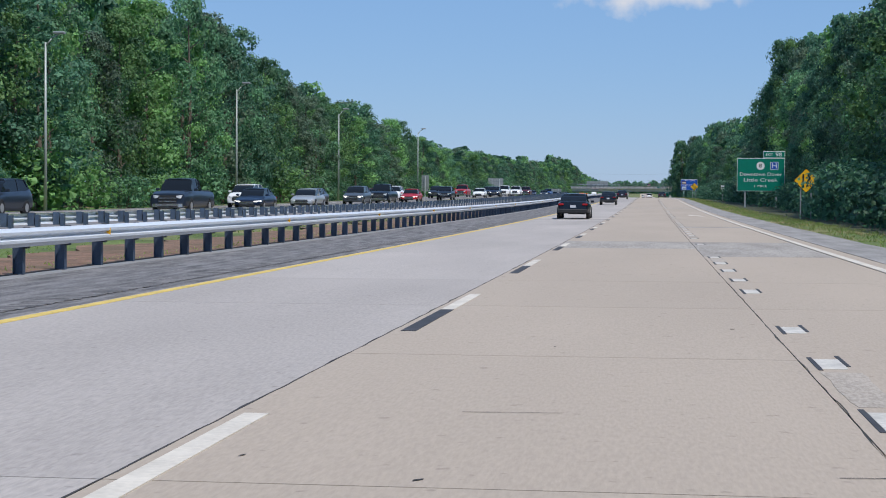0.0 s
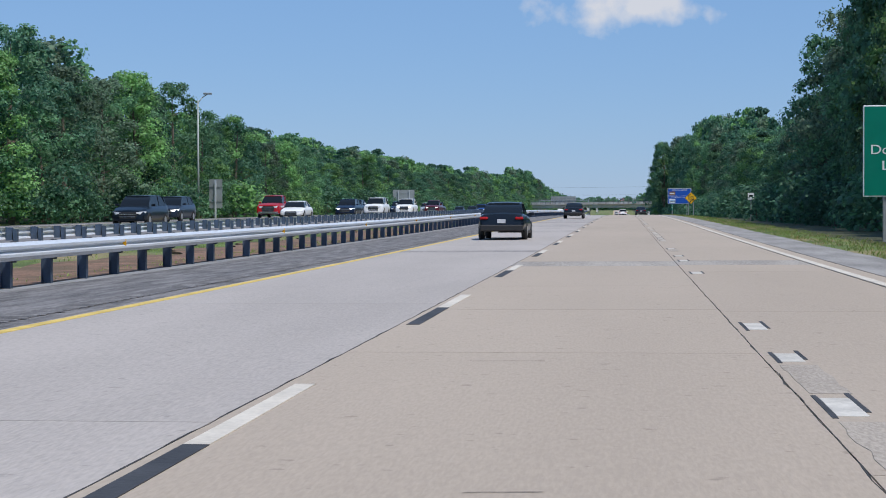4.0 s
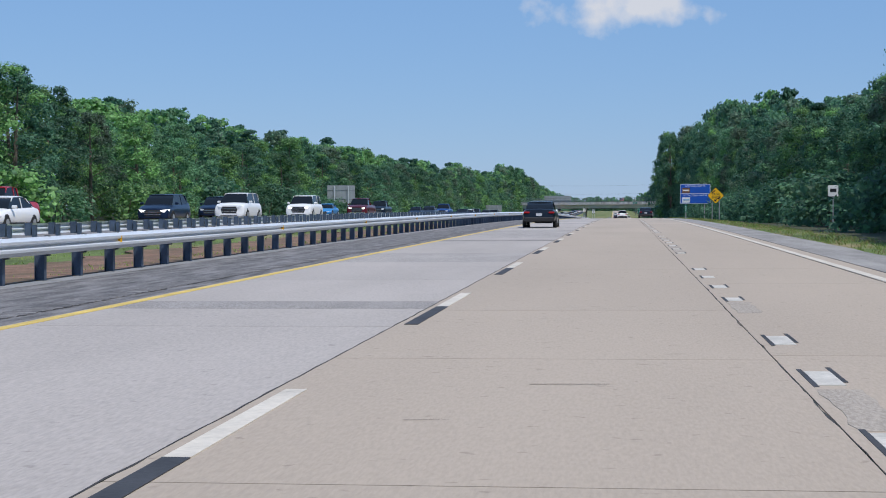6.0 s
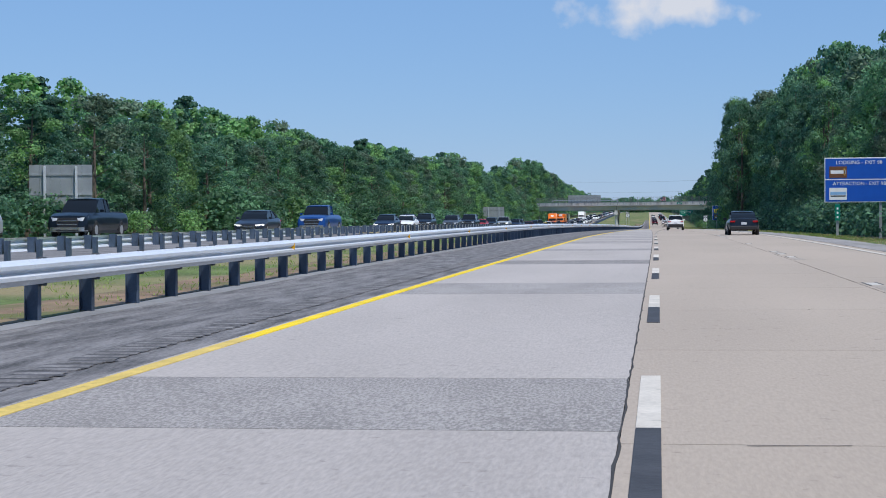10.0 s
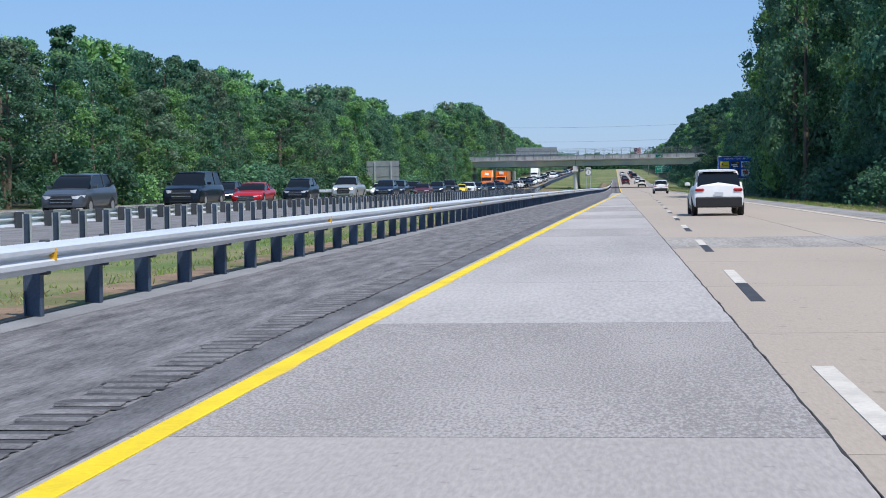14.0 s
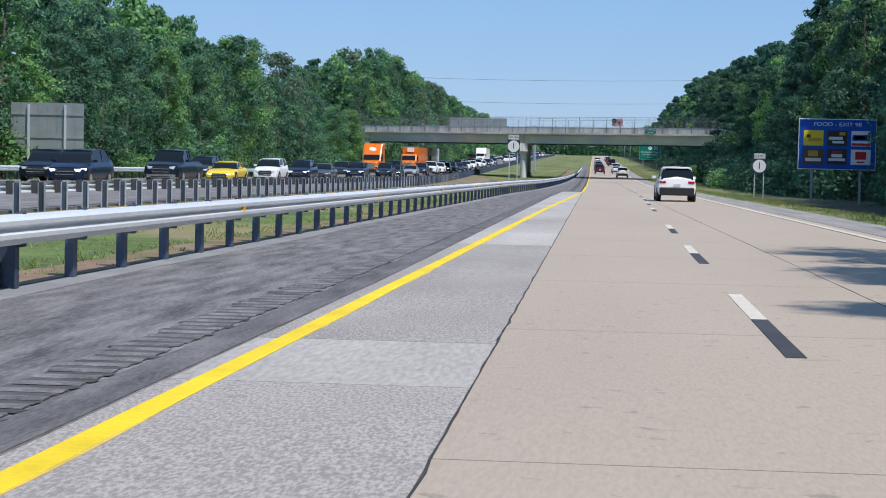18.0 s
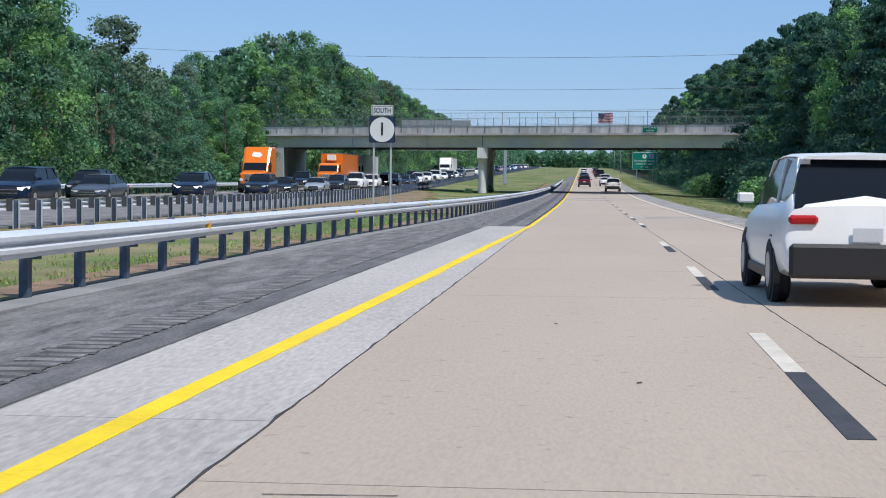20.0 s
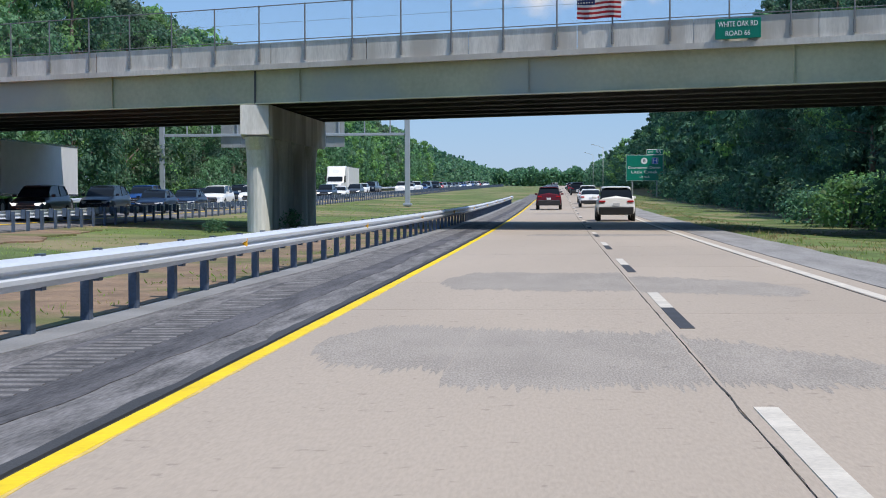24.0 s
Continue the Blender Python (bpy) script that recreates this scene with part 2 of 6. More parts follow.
M = {
    "grey_slab": material("grey_concrete", (.415, .374, .345), .9, scale=.5, vary=.13, fine=40, bump=.4, dist=.01, piece=.05, grit=1.3, spots=.22, stretch=(1, .2, 1)),
    "pale_slab": material("pale_rough_concrete", (.425, .395, .37), .9, scale=.6, vary=.2, fine=26, bump=.5, dist=.012, piece=.05, grit=1.2, spots=.2, stretch=(1, .2, 1)),
    "patch": material("tined_concrete_patch", (.30, .277, .262), .95, scale=1.4, vary=.27, fine=46, bump=.8, dist=.013, piece=.12, grit=3.0, spots=.25, stretch=(1, .34, 1)),
    "tan_slab": material("tan_concrete", (.425, .353, .284), .9, scale=.35, vary=.08, fine=44, bump=.3, dist=.008, piece=.022, grit=1.3, spots=.25, stretch=(1, .2, 1)),
    "tan_patch": material("worn_concrete_patch", (.35, .318, .285), .95, scale=1.2, vary=.3, fine=24, bump=.7, dist=.015, piece=.05, grit=1.6, spots=.2, stretch=(1, .2, 1)),
    "worn_area": material("worn_tan_concrete", (.335, .295, .255), .95, scale=1.6, vary=.2, fine=60, bump=.7, dist=.012, piece=.03, grit=3.0, spots=.2, stretch=(1, .36, 1)),
    "rough_slab": material("rough_grey_concrete", (.355, .325, .305), .95, scale=.8, vary=.25, fine=52, bump=.8, dist=.012, piece=.07, grit=3.2, spots=.25, stretch=(1, .36, 1)),
    "scuffed": material("scuffed_concrete", (.385, .335, .285), .95, scale=1.4, vary=.2, fine=40, bump=.6, dist=.01, grit=1.6, stretch=(1, .3, 1)),
    "joint": material("joint_filler", (.045, .042, .04), .9, scale=3, vary=.3),
    "asphalt": material("shoulder_asphalt", (.166, .157, .155), .92, scale=2.4, vary=.62, fine=22, bump=.8, dist=.012, stretch=(2.0, .28, 1), grit=.7),
    "far_asphalt": material("worn_grey_asphalt", (.19, .18, .178), .92, scale=1.2, vary=.4, fine=16, bump=.5, stretch=(1.8, .3, 1), grit=.8),
    "pale_shoulder": material("pale_shoulder_asphalt", (.29, .275, .262), .92, scale=1.0, vary=.3, fine=18, bump=.5, stretch=(1.6, .3, 1), grit=.8, spots=.2),
    "stained_asphalt": material("rubber_stained_asphalt", (.098, .093, .098), .9, scale=2.0, vary=.6, fine=22, bump=.7, stretch=(2.2, .25, 1), grit=.7),
    "asphalt_dark": material("sealed_asphalt", (.05, .05, .053), .85, scale=1.0, vary=.3, fine=30, bump=.5, stretch=(2, .5, 1)),
    "rumble": material("milled_asphalt", (.165, .157, .156), .92, scale=3.0, vary=.6, fine=30, bump=.6),
    "groove": material("groove_shade", (.085, .081, .083), .95, scale=3.0, vary=.5, fine=30, bump=.6),
    "edge_asphalt": material("dark_edge_asphalt", (.132, .126, .128), .92, scale=2.0, vary=.5, fine=24, bump=.7, stretch=(2.0, .4, 1), grit=.8),
    "kerb_asphalt": material("pale_edge_asphalt", (.25, .245, .24), .92, scale=.8, vary=.22, fine=28, bump=.5),
    "white_paint": material("white_road_paint", (.63, .575, .495), .75, scale=2.2, vary=.16, fine=24, bump=.3, spots=.2),
    "old_paint": material("worn_white_paint", (.56, .53, .48), .8, scale=3, vary=.2, fine=24, bump=.3),
    "black_tape": material("black_road_tape", (.05, .05, .055), .75, scale=2.2, vary=.3, fine=24, bump=.3),
    "worn_yellow": material("worn_yellow_paint", (.66, .48, .12), .75, scale=2.2, vary=.2, fine=24, bump=.3, spots=.35),
    "yellow_paint": material("yellow_road_paint", (.86, .61, .0), .65, scale=1.6, vary=.14, fine=24, bump=.3),
    "steel": material("galvanised_steel", (.72, .76, .82), .42, .2, scale=1.2, vary=.1, fine=30, bump=.1, stretch=(1, .2, 1)),
    "post": material("dark_post_steel", (.07, .098, .15), .5, .3, scale=2.5, vary=.25, fine=40, bump=.2, piece=.3),
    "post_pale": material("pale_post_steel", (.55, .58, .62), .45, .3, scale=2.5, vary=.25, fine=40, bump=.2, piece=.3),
    "block": material("dark_blockout", (.05, .055, .065), .75, scale=3, vary=.25, fine=40, bump=.2),
    "amber": plain("amber_reflector", (.8, .42, .02), .3),
    "grass": material("mown_verge", (.112, .158, .042), .95, scale=.3, vary=.5, fine=7, bump=.9, dist=.08, tint=(.27, .225, .115), grit=.9),
    "forest_floor_and_shade": material("forest_floor_and_shade", (.06, .065, .03), .95, scale=.3, vary=.35, fine=4, bump=.8, dist=.1),
    "dirt": material("bare_median_soil", (.255, .172, .11), .95, scale=.9, vary=.35, fine=9, bump=.8, dist=.05, tint=(.14, .145, .05)),
    "red_soil": material("reddish_soil_with_leaf_litter", (.225, .135, .09), .95, scale=1.6, vary=.5, fine=14, bump=.9, dist=.05, tint=(.15, .105, .065), grit=1.2),
    "blades": leaf_material("grass_blades", (.24, .32, .09), .3),
    "straw": leaf_material("dry_grass_blades", (.33, .27, .14), .3),
    "bark": material("bark", (.14, .115, .09), .9, scale=2, vary=.3, fine=14, bump=.7, dist=.03, stretch=(3, 3, .6)),
    "concrete": material("bridge_concrete", (.56, .54, .50), .85, scale=.45, vary=.2, fine=9, bump=.25, tint=(.42, .39, .35), stretch=(1, 1, .35)),
    "parapet": material("stained_parapet_concrete", (.60, .575, .53), .85, scale=1.3, vary=.22, fine=12, bump=.25, tint=(.46, .43, .385), stretch=(1.6, 1, .3)),
    "pier": material("stained_pier_concrete", (.70, .69, .66), .85, scale=.9, vary=.2, fine=10, bump=.25, tint=(.47, .45, .41), stretch=(1.4, 1.4, .25)),
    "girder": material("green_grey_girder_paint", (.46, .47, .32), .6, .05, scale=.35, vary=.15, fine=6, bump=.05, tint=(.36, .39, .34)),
    "girder_dark": material("shade_dark_girder_steel", (.10, .10, .10), .7, .2, scale=.6, vary=.2, fine=8, bump=.1),
    "sign_green": plain("green_sign_sheeting", (.0, .19, .125), .35),
    "sign_blue": plain("blue_sign_sheeting", (.012, .09, .46), .35),
    "sign_yellow": plain("yellow_sign_sheeting", (.84, .47, .01), .35),
    "sign_white": plain("white_sign_sheeting", (.78, .79, .78), .35),
    "sign_black": plain("black_sign_print", (.018, .02, .022), .4),
    "sign_navy": plain("navy_sign_print", (.02, .04, .085), .4),
    "sign_back": material("bare_aluminium_sign_back", (.36, .38, .385), .5, .5, scale=1.0, vary=.15, fine=20, bump=.1),
    "logo_yellow": plain("yellow_logo", (.85, .66, .03), .4), "logo_dark": plain("dark_logo", (.05, .035, .025), .4),
    "logo_red": plain("red_logo", (.6, .02, .03), .4), "logo_brown": plain("brown_logo", (.16, .07, .03), .4),
    "logo_gold": plain("gold_logo", (.6, .35, .06), .4), "logo_sky": plain("pale_blue_logo", (.25, .45, .7), .4),
    "flag_red": plain("flag_red", (.45, .03, .04), .8), "flag_blue": plain("flag_blue", (.03, .045, .17), .8), "flag_white": plain("flag_white", (.72, .7, .68), .8),
    "fence_steel": plain("weathered_fence_steel", (.17, .18, .19), .55, .3), "gantry_steel": plain("blue_grey_gantry_steel", (.36, .41, .47), .5, .2), "lamp_steel": plain("grey_green_lamp_steel", (.40, .44, .42), .5, .2), "wire": plain("wire", (.05, .05, .055), .6), "pole_steel": plain("pale_lamp_pole_steel", (.58, .61, .63), .5, .25), "wood_pole": material("wooden_pole", (.2, .15, .1), .9, scale=1, vary=.25, fine=20, stretch=(4, 4, .5)),
    "glass": None, "rubber": plain("tyre_rubber", (.02, .02, .021), .85), "rim": plain("alloy_rim", (.42, .43, .44), .4, .4), "trim": plain("black_trim", (.022, .022, .024), .5),
    "chrome": plain("bright_trim", (.62, .63, .64), .2, .9), "red_lens": plain("red_lamp_lens", (.42, .012, .014), .2), "clear_lens": plain("clear_lamp_lens", (.75, .77, .8), .15),
    "lit_lens": glow("lit_headlamp", (1.0, .96, .9), 1.3), "plate": plain("plate", (.6, .62, .66), .5),
    "leaf_a": leaf_material("broad_leaves", (.102, .207, .108)), "leaf_b": leaf_material("yellow_green_leaves", (.154, .286, .106)),
    "leaf_d": leaf_material("grey_olive_leaves", (.115, .174, .113)), "leaf_c": leaf_material("dark_leaves", (.070, .153, .094)), "leaf_p": leaf_material("pine_needles", (.046, .112, .072), .3),
}
g = bpy.data.materials.new("tinted_window_glass")
g.use_nodes = True
gb = g.node_tree.nodes["Principled BSDF"]
gb.inputs["Base Color"].default_value, gb.inputs["Roughness"].default_value = (.012, .016, .022, 1), .05
gb.inputs["Specular IOR Level"].default_value = .14
M["glass"] = g


# ---- building helpers ----
def cross(x):
    """Height of the ground above the road by the distance from the slab joint."""
    return float(np.interp(x, (-400, -60, -40, -34, -31.5, -24, -19.5, -15, -13, -10.5, -8.4, 9.8, 13, 20, 60, 400), (2, .6, .1, .05, .25, .2, .08, -.02, -.08, -.15, -.06, 0, -.25, -.3, .3, 2)))


def at(x, y, dz=0.0):
    return Vector((x + road_x(y), y, road_z(y) + cross(x) + dz))


def place(x, y, dz=0.0, turn=0.0):
    p = at(x, y, dz)
    return pose(p.x, p.y, p.z, 0, 0, turn)


def mesh_of(bm, name):
    me = bpy.data.meshes.new(name)
    bmesh.ops.recalc_face_normals(bm, faces=bm.faces)
    bm.to_mesh(me)
    bm.free()
    return me


def part(name, bm, mat, parent=None, label="", smooth=False):
    """Links a bmesh, or a mesh that is there already, as one object under parent."""
    me = bm if isinstance(bm, bpy.types.Mesh) else mesh_of(bm, name)
    if mat and not me.materials:
        me.materials.append(mat)
    if smooth:
        for p in me.polygons:
            p.use_smooth = True
    ob = new(name, me)
    if parent:
        ob.parent = parent
    return tagged(ob, label)


def thing(name, m, label, category, group="", kind=""):
    ob = new(name)
    ob.empty_display_size = .2
    ob.matrix_world = m
    return tagged(ob, label, category, group, kind)


def add_box(bm, lo, hi, bevel=0.0):
    vs = [bm.verts.new((x, y, z)) for x in (lo[0], hi[0]) for y in (lo[1], hi[1]) for z in (lo[2], hi[2])]
    fs = [bm.faces.new([vs[i] for i in f]) for f in ((0, 1, 3, 2), (4, 6, 7, 5), (0, 4, 5, 1), (2, 3, 7, 6), (0, 2, 6, 4), (1, 5, 7, 3))]
    if bevel:
        es = list({e for f in fs for e in f.edges})
        bmesh.ops.bevel(bm, geom=es, offset=bevel, segments=1, affect="EDGES", profile=.5)
    return bm


def box(lo, hi, bevel=0.0):
    return add_box(bmesh.new(), lo, hi, bevel)


def tube(bm, a, b, r0, r1=None, sides=8):
    """A tapered rod from a to b."""
    a, b = Vector(a), Vector(b)
    r1 = r0 if r1 is None else r1
    q = (b - a).to_track_quat("Z", "Y")
    rings = []
    for c, r in ((a, r0), (b, r1)):
        rings.append([bm.verts.new(c + q @ Vector((r * math.cos(k * math.tau / sides), r * math.sin(k * math.tau / sides), 0))) for k in range(sides)])
    for k in range(sides):
        bm.faces.new((rings[0][k], rings[0][(k + 1) % sides], rings[1][(k + 1) % sides], rings[1][k]))
    bm.faces.new(rings[0][::-1])
    bm.faces.new(rings[1])
    return bm


def loft(bm, rings, cap=True):
    """Skins closed rings of points with one another."""
    vs = [[bm.verts.new(p) for p in r] for r in rings]
    k = len(vs[0])
    for a, b in zip(vs, vs[1:]):
        for i in range(k):
            bm.faces.new((a[i], a[(i + 1) % k], b[(i + 1) % k], b[i]))
    if cap:
        bm.faces.new(vs[0][::-1])
        bm.faces.new(vs[-1])
    bmesh.ops.recalc_face_normals(bm, faces=bm.faces)
    return bm


def strip(xl, xr, y0, y1, step=6.0, top=0.0, deep=.25):
    """A band of paving between two edges that run along the road; xl and xr are numbers or functions of y."""
    bm = bmesh.new()
    fl = xl if callable(xl) else (lambda y: xl)
    fr = xr if callable(xr) else (lambda y: xr)
    n = max(1, round((y1 - y0) / step))
    rings = []
    for i in range(n + 1):
        y = y0 + (y1 - y0) * i / n
        a, b = at(fl(y), y, top), at(fr(y), y, top)
        rings.append([a, b, b - Vector((0, 0, deep)), a - Vector((0, 0, deep))])
    return loft(bm, rings)


def cable(pts, r, sides=6):
    """A round wire through points."""
    rings = []
    for i, p in enumerate(pts):
        q = (pts[min(i + 1, len(pts) - 1)] - pts[max(i - 1, 0)]).to_track_quat("Z", "Y")
        rings.append([p + q @ Vector((r * math.cos(k * math.tau / sides), r * math.sin(k * math.tau / sides), 0)) for k in range(sides)])
    return loft(bmesh.new(), rings)


def curve_of(*knots):
    ks, vs = [k for k, v in knots], [v for k, v in knots]
    return lambda y: float(np.interp(y, ks, vs))


SIGN_WORDS = ("WHITE OAK RD", "ROAD 66", "EXIT", "98", "8", "H", "Downtown Dover", "Little Creek", "1 MILE", "1/2 MILE", "LANE", "ENDS", "LODGING - EXIT 98", "ATTRACTION - EXIT 98", "FOOD - EXIT 98", "1", "SOUTH")
LETTERS = {}   # words: (mesh, least x, most x), one metre high
for w in sorted({s[:i + 1] for s in SIGN_WORDS for i in range(len(s))} | set("".join(SIGN_WORDS))):
    cu = bpy.data.curves.new("words", "FONT")
    cu.body, cu.align_y, cu.extrude = w, "CENTER", .008
    tmp = new("words", cu)
    me = bpy.data.meshes.new_from_object(tmp.evaluated_get(bpy.context.evaluated_depsgraph_get()))
    bpy.data.objects.remove(tmp)
    me.materials.clear()
    LETTERS[w] = (me, min([v.co.x for v in me.vertices] or [0]), max([v.co.x for v in me.vertices] or [0]))


def text_part(name, words, size, mat, parent, x, z, y, label="", width=None):
    """Lettering that faces -y, centred on x and z, as thin meshes, letter by letter."""
    whole, lo, hi = LETTERS[words]
    k = width / (hi - lo) if width else size
    for i, ch in enumerate(words):
        if ch == " ":
            continue
        glyph, a, b = LETTERS[ch]
        me = glyph.copy()
        me.transform(Matrix.Translation((x, y, z)) @ Matrix.Rotation(radians(90), 4, "X") @ Matrix.Diagonal((k, size, 1, 1)) @ Matrix.Translation((LETTERS[words[:i + 1]][2] - b - (lo + hi) / 2, 0, 0)))
        part("numeral" if ch.isdigit() else "letter", me, mat, parent, label.replace("letters", "letter").replace("numerals", "numeral"))


# ---- edges of the carriageway, metres right of the slab joint by metres along ----
yellow_x = curve_of((300, -4.12), (370, -3.86), (395, -3.84), (440, -3.42), (533, -2.02), (576, -1.4), (610, -.98), (638, -.5), (648, -.35), (660, -.14), (668, -.02), (720, .04), (3000, .04))
slab_left = curve_of((300, -4.26), (370, -4.0), (440, -3.58), (533, -2.2), (572, -1.72), (600, -1.66), (640, -1.58), (666, -1.4))
rail_x = curve_of((0, -7.85), (300, -7.6), (445, -7.0), (540, -5.65), (585, -5.0), (650, -4.35), (678, -3.6), (755, -2.6), (820, -2.1), (893, -1.95))
dash_x = curve_of((395, .16), (437, .34), (448, .53), (534, 1.82), (558, 2.08), (582, 2.42), (594, 2.62), (640, 3.42), (653, 3.54), (672, 3.74), (760, 3.84), (3000, 3.84))
rail2_x = curve_of((0, -14.2), (690, -14.2), (800, -18.0), (900, -19.4), (1500, -19.5))
ROAD_0, ROAD_1 = -60.0, 1800.0

# ---- ground: one sheet out to the horizon ----
xs_g = [-3000, -1500, -700, -300, -150, -90, -60, -48, -40, -36, -34, -31.5, -24, -15, -13, -11.8, -10.5, -8.4, -4, 0, 5, 9.8, 11.4, 13, 16, 20, 30, 60, 120, 300, 700, 1500, 3000]
ys_g = list(np.arange(-380, 1000, 10.0)) + list(np.arange(1000, 1900, 25.0)) + [1950, 2100, 2300, 2600, 3000, 3480]
bm = bmesh.new()
grid = []
for y in ys_g:
    row = []
    for x in xs_g:
        p = at(x, y, -.07 if -31.5 <= x <= 9.8 else -.02)
        if abs(x) > 10 and abs(x) < 80:
            p.z += .05 * noise.noise(Vector((x * .13, y * .11, 3)))
        row.append(bm.verts.new(p))
    grid.append(row)
for a, b in zip(grid, grid[1:]):
    for i in range(len(xs_g) - 1):
        f = bm.faces.new((a[i], a[i + 1], b[i + 1], b[i]))
        xm = (xs_g[i] + xs_g[i + 1]) / 2
        # dark floor also covers open ground from x 12, standing for tree shade
        f.material_index = 1 if xm < -38 or xm > (12 if a[0].co.y < 690 else 17) else 0
me = mesh_of(bm, "ground")
me.materials.append(M["grass"])
me.materials.append(M["forest_floor_and_shade"])
tagged(new("ground", me), "mown grass verge and wooded ground beside a highway", "ground", kind="structure")

# bare soil along the rails in the median
for y0, y1, dx0, dx1, nm in ((-40, 310, -3.9, -.03, "red_soil"), (310, 440, -1.9, -.03, "dirt"), (440, 690, -.85, -.03, "dirt"), (690, 893, -2.7, -.03, "dirt")):
    tagged(part("soil_strip", strip(lambda y: rail_x(y) + dx0 * (1 + .3 * noise.noise(Vector((y * .23, 5, 0))) + .2 * noise.noise(Vector((y * .9, 9, 0)))), lambda y: rail_x(y) + dx1, y0, y1, .9, .008, .1), M[nm]), "bare reddish soil with weeds under the median guardrail", "soil", kind="structure")
tagged(part("soil_strip", strip(lambda y: rail2_x(y) + .3, lambda y: rail2_x(y) + 2.2 + .9 * noise.noise(Vector((y * .21, 3, 0))) + .5 * noise.noise(Vector((y * .8, 6, 0))), 560, 800, .9, -.02, .12), M["dirt"]), "bare brown soil along the far median guardrail", "soil", kind="structure")

tagged(part("soil_strip", strip(lambda y: rail2_x(y) + .3, lambda y: rail2_x(y) + float(np.interp(y, (660, 700, 760, 800), (1.2, 4.2, 4.6, 2.0))) + 1.1 * noise.noise(Vector((y * .19, 8, 0))) + .7 * noise.noise(Vector((y * .7, 2, 0))), 660, 800, .7, -.008, .14), M["dirt"]), "bare brown soil spreading into the median grass", "soil", kind="structure")

# ---- paving of the near carriageway ----
road = thing("road", Matrix(), "sunlit concrete highway with grey and tan slabs", "road", kind="structure")
part("asphalt_bed", strip(lambda y: max(slab_left(y), -30) if y < 666 else -.12, 7.5, ROAD_0, ROAD_1, 6, -.018, .3), M["joint"], road, "dark filler in the slab joints")
shoulder = thing("shoulder", Matrix(), "worn grey asphalt shoulder with a milled rumble strip", "road shoulder", kind="structure")
edge_l = lambda y: (slab_left(y) if y < 666 else -.1)
part("asphalt_paving", strip(lambda y: rail_x(min(y, 893)) + .12, edge_l, ROAD_0, 666, 6, -.006, .3), M["asphalt"], shoulder, "streaked grey asphalt")
part("asphalt_paving", strip(lambda y: rail_x(min(y, 893)) + .12, edge_l, 666, 1000, 6, -.006, .3), M["asphalt"], shoulder, "streaked grey asphalt")
part("pale_edge", strip(lambda y: rail_x(min(y, 893)) - .07 + .03 * noise.noise(Vector((y * .8, 1, 0))), lambda y: rail_x(min(y, 893)) + .42 + .05 * math.sin(y * .37), ROAD_0, 930, 2.5, .0, .2), M["kerb_asphalt"], shoulder, "pale worn edge of the asphalt under the guardrail")
part("sealed_band", strip(lambda y: -.19 + .05 * noise.noise(Vector((y * .9, 2, 0))) + .03 * noise.noise(Vector((y * 2.3, 7, 0))), -.085, 667, 900, .45, .001, .1), M["asphalt_dark"], shoulder, "black sealed edge beside the yellow line")
for dl, dr, dz in ((-1.72, -.66, .0), (-1.5, -.8, .0015)):
    part("stained_band", strip(lambda y: dl + .16 * noise.noise(Vector((y * .35, dl, 0))) + .06 * noise.noise(Vector((y * 1.7, dl, 0))), lambda y: dr + .1 * noise.noise(Vector((y * .4, dr, 0))) + .05 * noise.noise(Vector((y * 1.9, dr, 0))), 666.2 + dz * 2000, 900, .6, dz, .1), M["stained_asphalt"], shoulder, "dark rubber-stained strip of asphalt")
part("stained_band", strip(lambda y: slab_left(y) - .36 + .05 * noise.noise(Vector((y * .9, 4, 0))), lambda y: slab_left(y) - .03, 380, 664, .8, .0, .1), M["edge_asphalt"], shoulder, "dark strip of asphalt along the slab")
right_shoulder = thing("shoulder", Matrix(), "grey asphalt shoulder beside a grass verge", "road shoulder", kind="structure")
part("asphalt_paving", strip(7.15, lambda y: 8.7 + .12 * noise.noise(Vector((y * .2, 1, 0))) + .1 * noise.noise(Vector((y * .7, 4, 0))), ROAD_0, ROAD_1, 2, -.006, .3), M["pale_shoulder"], right_shoulder, "grey asphalt with patches")
part("pale_edge", strip(6.585, 7.13, ROAD_0, ROAD_1, 6, .0, .2), M["tan_slab"], right_shoulder, "pale concrete gutter strip along the slab")

